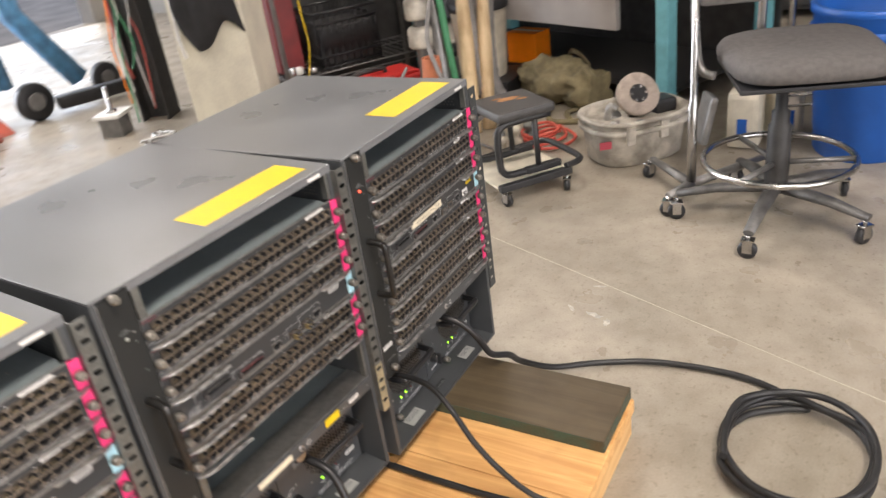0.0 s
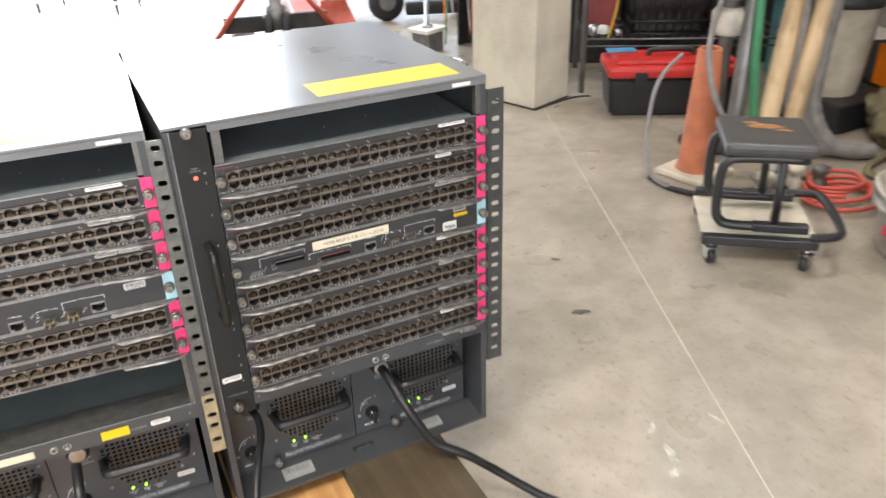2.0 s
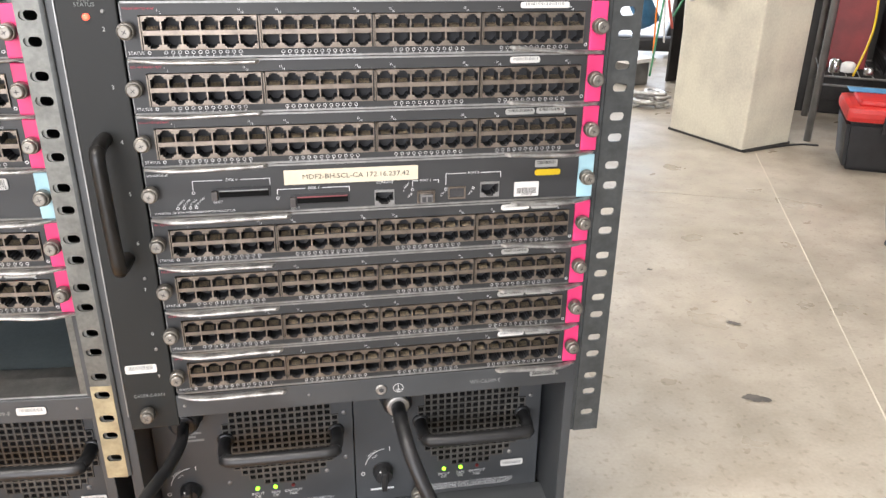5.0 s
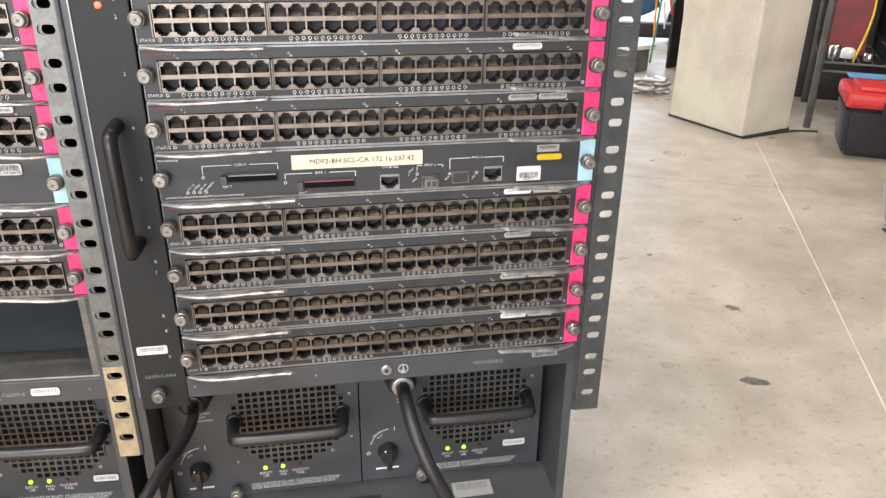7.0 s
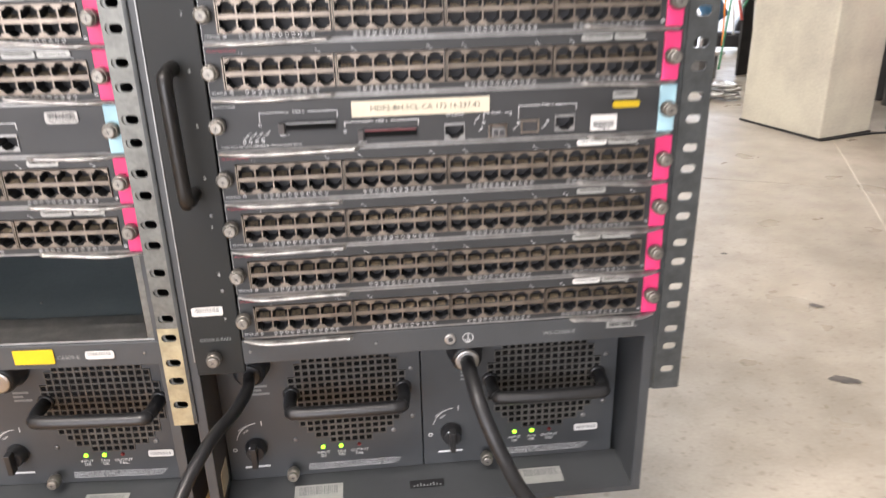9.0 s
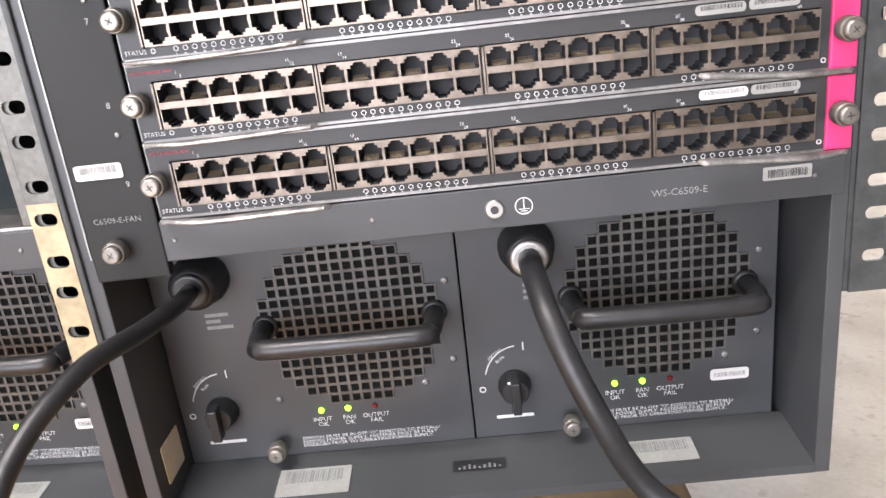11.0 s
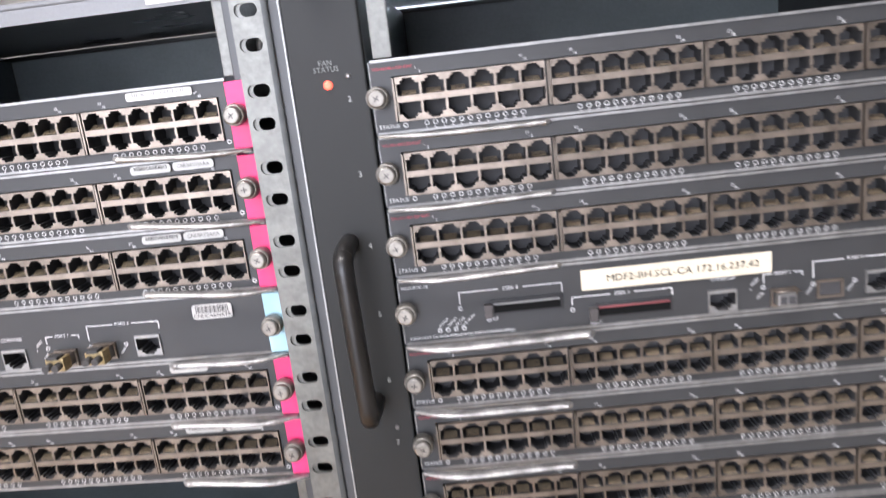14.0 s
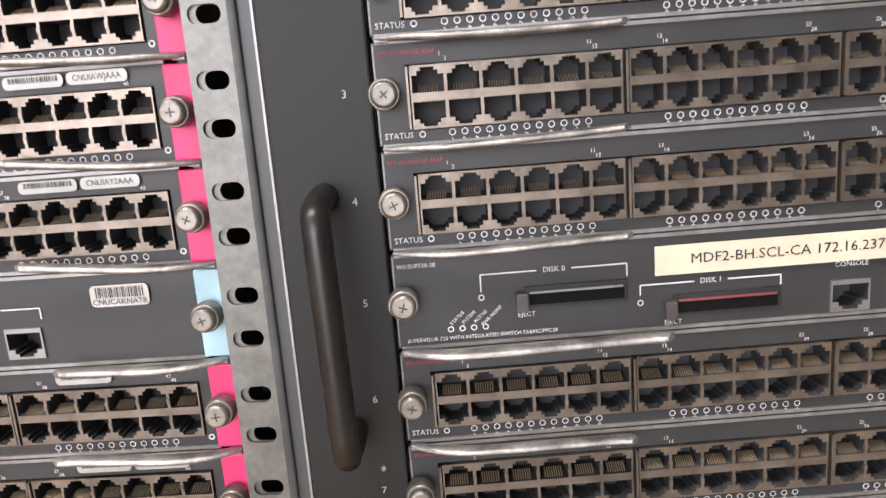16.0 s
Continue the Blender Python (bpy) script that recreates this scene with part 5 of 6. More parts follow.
def crate(m, w=0.33, h=0.28):
    c = thing("milk_crate", "black plastic lattice crate on the wire rack", "crate", m=m)
    for s, (ax, ay, bx, by) in enumerate(((0, 0, w, 0), (w, 0, w, w), (w, w, 0, w), (0, w, 0, 0))):
        bm = bmesh.new()
        a, b = Vector((ax, ay, 0)), Vector((bx, by, 0))
        for z in (0.006, 0.06, h - 0.06, h - 0.008):
            tube(bm, [a + Vector((0, 0, z)), b + Vector((0, 0, z))], 0.007, 6)
        for k in range(10):
            p = a.lerp(b, k / 9)
            q = a.lerp(b, min(1, (k + 1) / 9))
            tube(bm, [p + Vector((0, 0, 0)), p + Vector((0, 0, h))], 0.0045, 5)
            tube(bm, [p + Vector((0, 0, 0.06)), q + Vector((0, 0, h - 0.06))], 0.0035, 5)
            tube(bm, [q + Vector((0, 0, 0.06)), p + Vector((0, 0, h - 0.06))], 0.0035, 5)
        tagged(part("side", bm, BLKPL, c), kind="stuff")
    bm = bmesh.new()
    for k in range(10):
        tube(bm, [(w * k / 9, 0, 0.005), (w * k / 9, w, 0.005)], 0.005, 5)
    part("bottom", bm, BLKPL, c)
    bm = bmesh.new()
    box(bm, 0.02, w - 0.02, 0.02, w - 0.02, 0.012, h * 0.7, 0, 0.01)
    part("inner_box", bm, DARKST, c)
    return c


RK = pose(1.99, 1.82, 0, 0, 0, -32)
# Added dark backdrop that stands for the dimness behind the rack and blocks light.
tc = thing("backdrop_cabinet", "dark steel cabinet added to darken the space behind the wire rack", "cabinet", m=RK @ pose(-0.12, 0.5, 0))
bm = bmesh.new()
box(bm, 0, 1.15, 0, 0.45, 0.0, 1.9, 0, 0.006)
part("body", bm, DARKST, tc)
for x in (0.01, 0.58):
    bm = bmesh.new()
    box(bm, x, x + 0.56, -0.018, -0.001, 0.06, 1.86, 0, 0.004)
    dr = part("door", bm, DARKST, tc)
    bm = bmesh.new()
    tube(bm, [(x + (0.52 if x < 0.3 else 0.04), -0.035, 0.9), (x + (0.52 if x < 0.3 else 0.04), -0.035, 1.05)], 0.007, 8)
    part("handle", bm, GREYST, dr)
crate(RK @ pose(0.2, 0.04, 0.24))
bm = bmesh.new()
box(bm, 0.02, 0.15, 0.16, 0.36, 0.24, 0.62, 0, 0.006)
tagged(part("red_case", bm, DARKRED, m=RK), "dark red plastic case standing on the wire rack", "case")
bm = bmesh.new()
tube(bm, smooth_path([(0.13, -0.02, 0.95), (0.12, -0.025, 0.6), (0.13, -0.025, 0.4), (0.10, -0.022, 0.245)], 6), 0.0035, 8)
tagged(part("yellow_cable", bm, YELLOW, m=RK), "yellow cable hanging from the wire rack", "cable")
for k, (x, y, r, h, mt) in enumerate(((0.045, 0.06, 0.02, 0.05, CHROME), (0.09, 0.09, 0.024, 0.035, PAPER), (0.155, 0.05, 0.018, 0.03, CHROME))):
    bm = bmesh.new()
    lathe(bm, [(r * 0.9, 0), (r, 0.004), (r, h * 0.8), (r * 0.6, h)], RK @ pose(x, y, 0.24), 14)
    tagged(part("metal_cup", bm, mt), "small shiny metal cup on the wire rack", "cup")

# ---- cone, hoses and poles ----
cn = thing("traffic_cone", "faded orange traffic cone with a pale worn base", "cone", m=pose(1.76, 0.86, 0, 0, 0, 12))
bm = bmesh.new()
box(bm, -0.092, 0.092, -0.092, 0.092, 0.0, 0.024, 0, 0.009)
part("base", bm, JUG, cn)
bm = bmesh.new()
lathe(bm, [(0.066, 0.022), (0.06, 0.036), (0.056, 0.06), (0.037, 0.42), (0.034, 0.426), (0.029, 0.42), (0.031, 0.36)], None, 24, caps=False)
part("body", bm, CONEM, cn)
cord("extension_lead", [(1.80, 0.85, 0.65), (1.765, 0.865, 0.5), (1.70, 0.80, 0.40), (1.70, 0.74, 0.28), (1.76, 0.70, 0.2), (1.86, 0.70, 0.16), (1.90, 0.78, 0.1)], 0.009, GREYCORD, "grey cable draped over the traffic cone", "cable")
cord("extension_lead", [(1.76, 0.98, 0.38), (1.66, 0.97, 0.3), (1.60, 0.93, 0.14), (1.58, 0.86, 0.03), (1.62, 0.75, 0.012), (1.72, 0.68, 0.012), (1.84, 0.66, 0.012), (1.9, 0.75, 0.012)], 0.007, GREYCORD, "grey cable looped on the floor round the cone", "cable")
cord("extension_lead", [(1.60, 0.90, 0.011), (1.60, 0.78, 0.011), (1.68, 0.66, 0.011), (1.82, 0.60, 0.011), (2.0, 0.62, 0.02)], 0.009, CORD, "black cable on the floor beside the cone", "cable")

pv = thing("pipe_stand", "grey pipe upright with dirty white couplings", "pipe", m=pose(2.02, 1.05, 0))
bm = bmesh.new()
tube(bm, [(0, 0, 0), (0, 0, 1.5)], 0.025, 12)
part("pipe", bm, GREYST, pv)
for z in (0.40, 0.52, 0.62):
    bm = bmesh.new()
    lathe(bm, [(0.05, z), (0.058, z + 0.01), (0.058, z + 0.075), (0.045, z + 0.09)], None, 16)
    part("coupling", bm, BUCKETM, pv)
bm = bmesh.new()
lathe(bm, [(0.12, 0), (0.12, 0.01), (0.03, 0.02)], None, 20)
part("foot", bm, DARKST, pv)
for k, (a, b, r, mt) in enumerate((((2.06, 0.86, 0.0), (2.30, 0.97, 1.25), 0.026, POLEWOOD), ((2.13, 0.82, 0.0), (2.33, 0.86, 1.2), 0.024, POLEWOOD), ((1.99, 0.93, 0.0), (2.16, 1.08, 1.3), 0.022, GREYST))):
    bm = bmesh.new()
    tube(bm, smooth_path([a, [(p + q) / 2 for p, q in zip(a, b)], b], 3), [r * 1.3] * 3 + [r] * 4, 12)
    tagged(part("pole", bm, mt), "pale wooden pole leaning among the hoses" if k < 2 else "grey steel pole leaning among the hoses", "pole", "leaning poles")
bm = bmesh.new()
tube(bm, smooth_path([(2.02, 0.98, 0.9), (2.04, 0.95, 0.6), (2.03, 0.92, 0.35), (2.05, 0.9, 0.12)], 6), 0.016, 8)
tagged(part("green_hose", bm, GREENHOSE), "green garden hose hanging behind the cone", "hose")
for k in range(3):
    x, y = 2.17 + 0.04 * k, 0.87 - 0.012 * k
    bm = bmesh.new()
    pts = smooth_path([(x + 0.04 * k, y + 0.06, 1.0), (x + 0.03, y + 0.04 - 0.02 * k, 0.6), (x + 0.01, y, 0.34), (x - 0.015, y - 0.03, 0.16), (x + 0.01, y - 0.08 - 0.02 * k, 0.045), (x + 0.12, y - 0.14 - 0.03 * k, 0.03)], 9)
    tube(bm, pts, [(0.024, 0.019, 0.026)[k] + (0.003 if i % 2 else 0) for i in range(len(pts))], 12)
    tagged(part("duct_hose", bm, GREYCORD), "dusty grey ribbed hose drooping to the floor", "hose", "drooping hoses")
for k, (x, y) in enumerate(((1.86, 0.64), (1.93, 0.60), (1.99, 0.56), (1.80, 0.60))):
    bm = bmesh.new()
    lathe(bm, [(0.022, 0), (0.03, 0.006), (0.03, 0.03), (0.018, 0.04), (0.018, 0.06), (0.026, 0.066), (0.026, 0.085), (0.012, 0.09)], pose(x, y, 0.0, 0, 0, 0), 14)
    tagged(part("hose_fitting", bm, (STEEL, JUG, GALV, JUG)[k]), "metal hose fitting standing on the floor", "fitting", "hose fittings")

# ---- rolling stool ----
st = thing("rolling_stool", "black tubular mechanic's stool with a torn seat", "stool", m=pose(1.556, 0.423, 0, 0, 0, -38))
for y in (-0.1, 0.1):
    bm = bmesh.new()
    tube(bm, smooth_path([(0.07, y, 0.093), (-0.07, y, 0.093), (-0.108, y, 0.11), (-0.118, y, 0.15), (-0.118, y, 0.235), (-0.105, y, 0.272), (-0.06, y, 0.284), (0.09, y, 0.284)], 5), 0.013, 10)
    part("side_frame", bm, BLKPAINT, st)
    bm = bmesh.new()
    tube(bm, [(0.035, y, 0.093), (0.03, y, 0.284)], 0.011, 8)
    part("strut", bm, BLKPAINT, st)
for y in (-0.105, 0.105):
    bm = bmesh.new()
    box(bm, -0.02, 0.12, y - 0.014, y + 0.014, 0.083, 0.106, 0, 0.003)
    part("foot_bracket", bm, BLKPAINT, st)
bm = bmesh.new()
box(bm, -0.15, 0.14, -0.158, -0.132, 0.058, 0.083, 0, 0.003)
part("front_rail", bm, BLKPAINT, st)
bm = bmesh.new()
tube(bm, smooth_path([(0.12, -0.145, 0.088), (0.185, -0.13, 0.09), (0.205, -0.08, 0.092), (0.205, 0.08, 0.092), (0.185, 0.14, 0.09), (0.1, 0.15, 0.085), (-0.14, 0.15, 0.08)], 6), 0.012, 8)
part("base_ring", bm, BLKPAINT, st)
bm = bmesh.new()
box(bm, -0.145, 0.15, -0.132, 0.145, 0.06, 0.065, 0, 0.001)
part("tool_tray", bm, JUG, st, "pale dusty tray")
bm = bmesh.new()
box(bm, -0.118, 0.108, -0.12, 0.118, 0.292, 0.326, 0, 0.012)
seat = part("seat", bm, SEATM, st, "black vinyl seat with torn patches")
for k, (x, y, a, b) in enumerate(((0.0, 0.03, 0.055, 0.024), (-0.035, 0.055, 0.03, 0.01), (0.04, 0.0, 0.026, 0.012))):
    rng = random.Random(k)
    bm = bmesh.new()
    vs = [bm.verts.new((x + a * math.cos(t * 0.45) * rng.uniform(0.6, 1), y + b * math.sin(t * 0.45) * rng.uniform(0.6, 1), 0.3266)) for t in range(14)]
    bm.faces.new(vs)
    part("torn_patch", bm, TORN, seat)


def caster(parent, x, y, z, r, fork=CHROME, tyre=BLKPL, turn=0.0):
    c = part("caster", to_caster(r), None, parent, m=pose(x, y, z, 0, 0, turn))
    return c


CAST = {}


def to_caster(r):
    """A small twin-plated caster with fork and stem."""
    if r not in CAST:
        bm = bmesh.new()
        lathe(bm, [(r * 0.6, -0.009), (r, -0.007), (r, 0.007), (r * 0.6, 0.009)], pose(0.012, 0, r, 0, 90, 0), 18, 1)
        for s in (-1, 1):
            box(bm, 0.012 - 0.0 + s * 0.012 - 0.0015, 0.012 + s * 0.012 + 0.0015, -r * 0.5, r * 0.5, r * 0.7, r * 2.1, 0, 0.001)
        box(bm, -0.003, 0.027, -r * 0.7, r * 0.7, r * 2.05, r * 2.25, 0, 0.001)
        tube(bm, [(0.012, 0, r * 2.2), (0.012, 0, r * 2.7)], 0.006, 8)
        CAST[r] = to_mesh("caster", bm, [CHROME, BLKPL])
    return CAST[r]


for x, y, a in ((-0.135, -0.15, 20), (0.105, -0.15, -40), (-0.12, 0.13, 70), (0.12, 0.13, 10)):
    caster(st, x, y, 0.0, 0.022, turn=a)

# ---- bucket with grinding disc, red cord, canvas bag ----


def oval_bucket(m):
    b = thing("oval_bucket", "dirty grey-white oval plastic bucket full of tools", "bucket", m=m)

    def wall(bm, prof, mi=0):
        rings = []
        for rx, ry, z in prof:
            rg = []
            for k in range(36):
                a = k * 2 * math.pi / 36
                c, s = math.cos(a), math.sin(a)
                e = 0.72
                rg.append(bm.verts.new((rx * math.copysign(abs(c) ** e, c), ry * math.copysign(abs(s) ** e, s), z)))
            rings.append(rg)
        for p, q in zip(rings, rings[1:]):
            for k in range(36):
                f = bm.faces.new((p[k], p[(k + 1) % 36], q[(k + 1) % 36], q[k]))
                f.smooth = True
        bm.faces.new(rings[0])
        bm.faces.new(rings[-1])

    bm = bmesh.new()
    wall(bm, [(0.165, 0.125, 0.0), (0.175, 0.135, 0.01), (0.195, 0.15, 0.17), (0.197, 0.152, 0.18), (0.188, 0.144, 0.18), (0.178, 0.136, 0.06)])
    body = part("body", bm, BUCKETM, b)
    bm = bmesh.new()
    wall(bm, [(0.198, 0.153, 0.128), (0.2055, 0.1605, 0.131), (0.2065, 0.1615, 0.145), (0.2, 0.155, 0.15)])
    part("ledge", bm, BUCKETM, b)
    # Dark fill that closes the bucket below the rim.
    bm = bmesh.new()
    wall(bm, [(0.17, 0.128, 0.1), (0.184, 0.141, 0.139), (0.16, 0.12, 0.146), (0.02, 0.02, 0.15)])
    part("dark_fill", bm, DARKST, b, "dark filling")
    for k, (x, y, w, h) in enumerate(((-0.11, -0.05, 0.03, 0.02), (-0.02, -0.09, 0.045, 0.016), (0.08, 0.03, 0.03, 0.03), (-0.06, 0.05, 0.05, 0.024))):
        bm = bmesh.new()
        lathe(bm, [(w * 0.5, 0.0), (w * 0.5, h), (w * 0.3, h * 1.2)], pose(x, y, 0.142, 20 * (k - 1), 15, 0), 12)
        part("loose_part", bm, (STEEL, GREYST, DARKST, STEEL)[k], b)
    bm = bmesh.new()
    pts = [(0.201 * math.copysign(abs(math.cos(a)) ** 0.72, math.cos(a)), 0.156 * math.copysign(abs(math.sin(a)) ** 0.72, math.sin(a)), 0.176) for a in [k * 2 * math.pi / 36 for k in range(36)]]
    tube(bm, pts, 0.009, 8, closed=True)
    part("rim", bm, BUCKETM, b)
    for x in (-0.12, 0.02):
        bm = bmesh.new()
        box(bm, x, x + 0.035, -0.158, -0.146, 0.1, 0.17, 0, 0.003)
        part("rib", bm, BUCKETM, b)
    bm = bmesh.new()
    box(bm, -0.17, -0.125, -0.146, -0.142, 0.07, 0.1, 0, 0.001)
    part("faded_mark", bm, REDINK, b, m=pose(0, 0.012, 0.03, 6, 0, -14))
    return b


BK = pose(1.945, 0.1, 0, 0, 0, -42)
oval_bucket(BK)
gd = thing("grinding_disc", "round abrasive disc with a dark hub on the bucket", "disc", m=BK @ pose(0.02, 0.0, 0.232, 58, 0, -8))
bm = bmesh.new()
lathe(bm, [(0.036, -0.014), (0.079, -0.014), (0.083, -0.01), (0.083, 0.01), (0.079, 0.014), (0.036, 0.014)], None, 36, caps=False)
part("disc", bm, BLADE, gd)
bm = bmesh.new()
lathe(bm, [(0.045, -0.012), (0.045, 0.012)], None, 24)
hub = part("hub", bm, BLKPL, gd)
for k in range(6):
    a = k * math.pi / 3
    bm = bmesh.new()
    lathe(bm, [(0.006, 0.012), (0.006, 0.017), (0.004, 0.018)], pose(0.028 * math.cos(a), 0.028 * math.sin(a), 0), 10)
    part("bolt", bm, CHROME, hub)
bm = bmesh.new()
tube(bm, smooth_path([(-0.1, 0.03, 0.12), (-0.09, 0.02, 0.2), (-0.07, 0.01, 0.19)], 5), 0.014, 10)
tagged(part("hand_tool", bm, STEEL, m=BK), "steel hand tool sticking out of the bucket", "tool")
bm = bmesh.new()
box(bm, 0.08, 0.17, -0.04, 0.05, 0.07, 0.2, 0, 0.012)
tagged(part("power_tool", bm, BLKPL, m=BK), "black power tool lying in the bucket", "tool")

for k in range(3):
    cord("extension_lead", coil_points(1.98 + 0.02 * k, 0.46 + 0.03 * k, 0.12 - 0.012 * k, 1.6, 0.012 + 0.012 * k, 0.01, 40 + k, k, 0.75), 0.0065, REDCORD, "loops of red extension cord on the floor", "cord", group="red cords")

bg = thing("canvas_bag", "slumped olive canvas duffel bag with a strap", "bag", m=pose(2.55, 0.62, 0, 0, 0, 62))
bm = bmesh.new()
rg = []
rng = random.Random(3)
for i in range(34):
    u = i / 33
    x = -0.26 + 0.52 * u
    r = 0.105 * (0.35 + 0.65 * math.sin(math.pi * min(1, max(0, 0.12 + u * 0.8))) ** 0.5)
    ringv = []
    for k in range(44):
        a = k * 2 * math.pi / 44
        rr = r * (1 + 0.34 * noise.noise((x * 9, math.cos(a) * 1.6, math.sin(a) * 1.6)) + 0.3 * noise.noise((x * 17, math.cos(a) * 3, math.sin(a) * 3)) - 0.2 * abs(noise.noise((x * 34, math.cos(a) * 5, math.sin(a) * 5))))
        ringv.append(bm.verts.new((x, rr * 1.1 * math.cos(a), max(0.0, 0.095 + rr * math.sin(a)))))
    rg.append(ringv)
for p, q in zip(rg, rg[1:]):
    for k in range(44):
        f = bm.faces.new((p[k], p[(k + 1) % 44], q[(k + 1) % 44], q[k]))
        f.smooth = True
bm.faces.new(rg[0])
bm.faces.new(rg[-1])
part("body", bm, CANVAS, bg)
bm = bmesh.new()
tube(bm, smooth_path([(0.12, -0.11, 0.1), (0.1, -0.135, 0.17), (0.02, -0.1, 0.215), (-0.05, -0.12, 0.16), (-0.06, -0.12, 0.06)], 6), 0.014, 6, flat=0.3)
part("strap", bm, CANVAS, bg)
cord("rope", [(2.42, 0.62, 0.02), (2.3, 0.6, 0.012), (2.22, 0.54, 0.012), (2.25, 0.42, 0.012), (2.36, 0.36, 0.012), (2.42, 0.44, 0.014), (2.34, 0.52, 0.016), (2.24, 0.47, 0.018)], 0.012, CANVAS, "olive rope trailing from the canvas bag", "rope")

# ---- bench with turquoise legs ----
BN = pose(2.28, 0.06, 0, 0, 0, 66.7)
bn = thing("workbench", "grey fronted workbench on turquoise steel legs", "workbench", m=BN)
for x, y in ((0.0, 0.0), (1.7, 0.0), (0.0, -0.7), (1.7, -0.7)):
    bm = bmesh.new()
    box(bm, x - 0.03, x + 0.03, y - 0.03, y + 0.03, 0, 0.86, 0, 0.004)
    part("leg", bm, TURQ, bn)
bm = bmesh.new()
box(bm, 0.26, 1.15, -0.03, 0.0, 0.37, 0.8, 0, 0.004)
fp = part("front_panel", bm, BENCHM, bn)
bm = bmesh.new()
box(bm, 0.5, 0.72, 0.0, 0.003, 0.5, 0.535)
part("red_sign", bm, REDPL, fp)
bm = bmesh.new()
box(bm, -0.05, 1.75, -0.75, 0.04, 0.86, 0.9, 0, 0.004)
part("top", bm, OLDWOOD, bn)
bm = bmesh.new()
box(bm, 0.05, 1.75, -0.72, -0.12, 0.09, 0.115, 0, 0.004)
part("low_shelf", bm, DARKST, bn)
bm = bmesh.new()
box(bm, -0.05, 1.75, -0.76, -0.745, 0.0, 0.86, 0)
part("back_panel", bm, DARKST, bn)
ob_ = thing("orange_box", "bright orange cardboard box on the bench's low shelf", "box", m=pose(2.765, 0.84, 0.115, 0, 0, 66.7 + 8))
bm = bmesh.new()
box(bm, 0, 0.185, -0.125, 0, 0, 0.155, 0, 0.002)
part("carton", bm, ORANGE, ob_)
bm = bmesh.new()
box(bm, -0.001, 0.186, -0.075, -0.05, 0.1552, 0.156)
part("tape", bm, CREAM, ob_)

wb = thing("tall_bucket", "dirty white plastic bucket with a dark lid band", "bucket", m=pose(2.60, 1.06, 0.11))
bm = bmesh.new()
lathe(bm, [(0.115, 0), (0.118, 0.01), (0.14, 0.34), (0.146, 0.345), (0.146, 0.36), (0.132, 0.36), (0.12, 0.05)], None, 28, caps=False)
part("body", bm, JUG, wb)
bm = bmesh.new()
lathe(bm, [(0.148, 0.33), (0.152, 0.335), (0.152, 0.375), (0.13, 0.38)], None, 28)
part("lid", bm, BLKPL, wb)
bm = bmesh.new()
box(bm, 2.46, 2.78, 0.87, 1.19, 0, 0.11, 0, 0.01)
tagged(part("black_tub", bm, BLKPL), "low black tub under the white bucket", "tub")
bm = bmesh.new()
box(bm, -0.035, 0.035, -0.02, 0.02, 0.0, 1.1, 0, 0.004)
tagged(part("red_upright", bm, REDPAINT, m=pose(2.84, 1.12, 0, 0, 0, 20)), "worn red steel upright beside the bucket", "upright")

# ---- stand, drafting chair, bin and jugs ----
sd = thing("rolling_stand", "chrome pole stand on a caster base", "stand", m=pose(1.52, -0.215, 0))
bm = bmesh.new()
tube(bm, [(0, 0, 0.07), (0.0, 0, 0.34), (0.01, 0.0, 0.36), (0.03, 0.005, 1.6)], [0.015, 0.015, 0.0115, 0.0115], 12)
part("pole", bm, CHROME, sd)
for k, (dx, dy) in enumerate(((-0.1, 0.05), (0.35, -0.22), (0.2, 0.18))):
    bm = bmesh.new()
    tube(bm, [(0, 0, 0.075), (dx, dy, 0.07)], [0.02, 0.014], 8, flat=0.7)
    leg = part("leg", bm, GREYST, sd)
    caster(leg, dx - 0.012, dy, 0.0, 0.026, turn=30 * k)
pdl = bmesh.new()
box(pdl, -0.05, 0.05, -0.012, 0.012, 0.0, 0.16, 0, 0.02)
part("hanging_plate", pdl, GREYST, sd, m=pose(0.06, -0.01, 0.2, 12, 0, 30))

CHX, CHY = 1.49, -0.475
ch = thing("drafting_chair", "grey fabric drafting chair with a chrome foot ring", "chair", m=pose(CHX, CHY, 0))
bm = bmesh.new()
lathe(bm, [(0.032, 0.09), (0.034, 0.1), (0.034, 0.3), (0.026, 0.31), (0.026, 0.345), (0.018, 0.35), (0.018, 0.442)], None, 18)
part("column", bm, DARKST, ch)
for k in range(5):
    a = radians(174 + 72 * k)
    dx, dy = 0.29 * math.cos(a), 0.29 * math.sin(a)
    bm = bmesh.new()
    tube(bm, [(0.03 * math.cos(a), 0.03 * math.sin(a), 0.105), (dx * 0.6, dy * 0.6, 0.098), (dx, dy, 0.078)], [0.026, 0.021, 0.016], 8, flat=0.7)
    leg = part("leg", bm, BASEGREY, ch)
    caster(leg, dx - 0.012, dy, 0.0, 0.027, turn=50 * k)
bm = bmesh.new()
tube(bm, [(0.215 * math.cos(k * math.pi / 20), 0.215 * math.sin(k * math.pi / 20), 0.195) for k in range(40)], 0.0095, 10, closed=True)
rng_ = part("foot_ring", bm, CHROME, ch)
for k in range(3):
    a = radians(40 + 120 * k)
    bm = bmesh.new()
    tube(bm, [(0.03 * math.cos(a), 0.03 * math.sin(a), 0.185), (0.212 * math.cos(a), 0.212 * math.sin(a), 0.195)], 0.009, 8)
    part("spoke", bm, GREYST, rng_)
bm = bmesh.new()
seat_rings = []
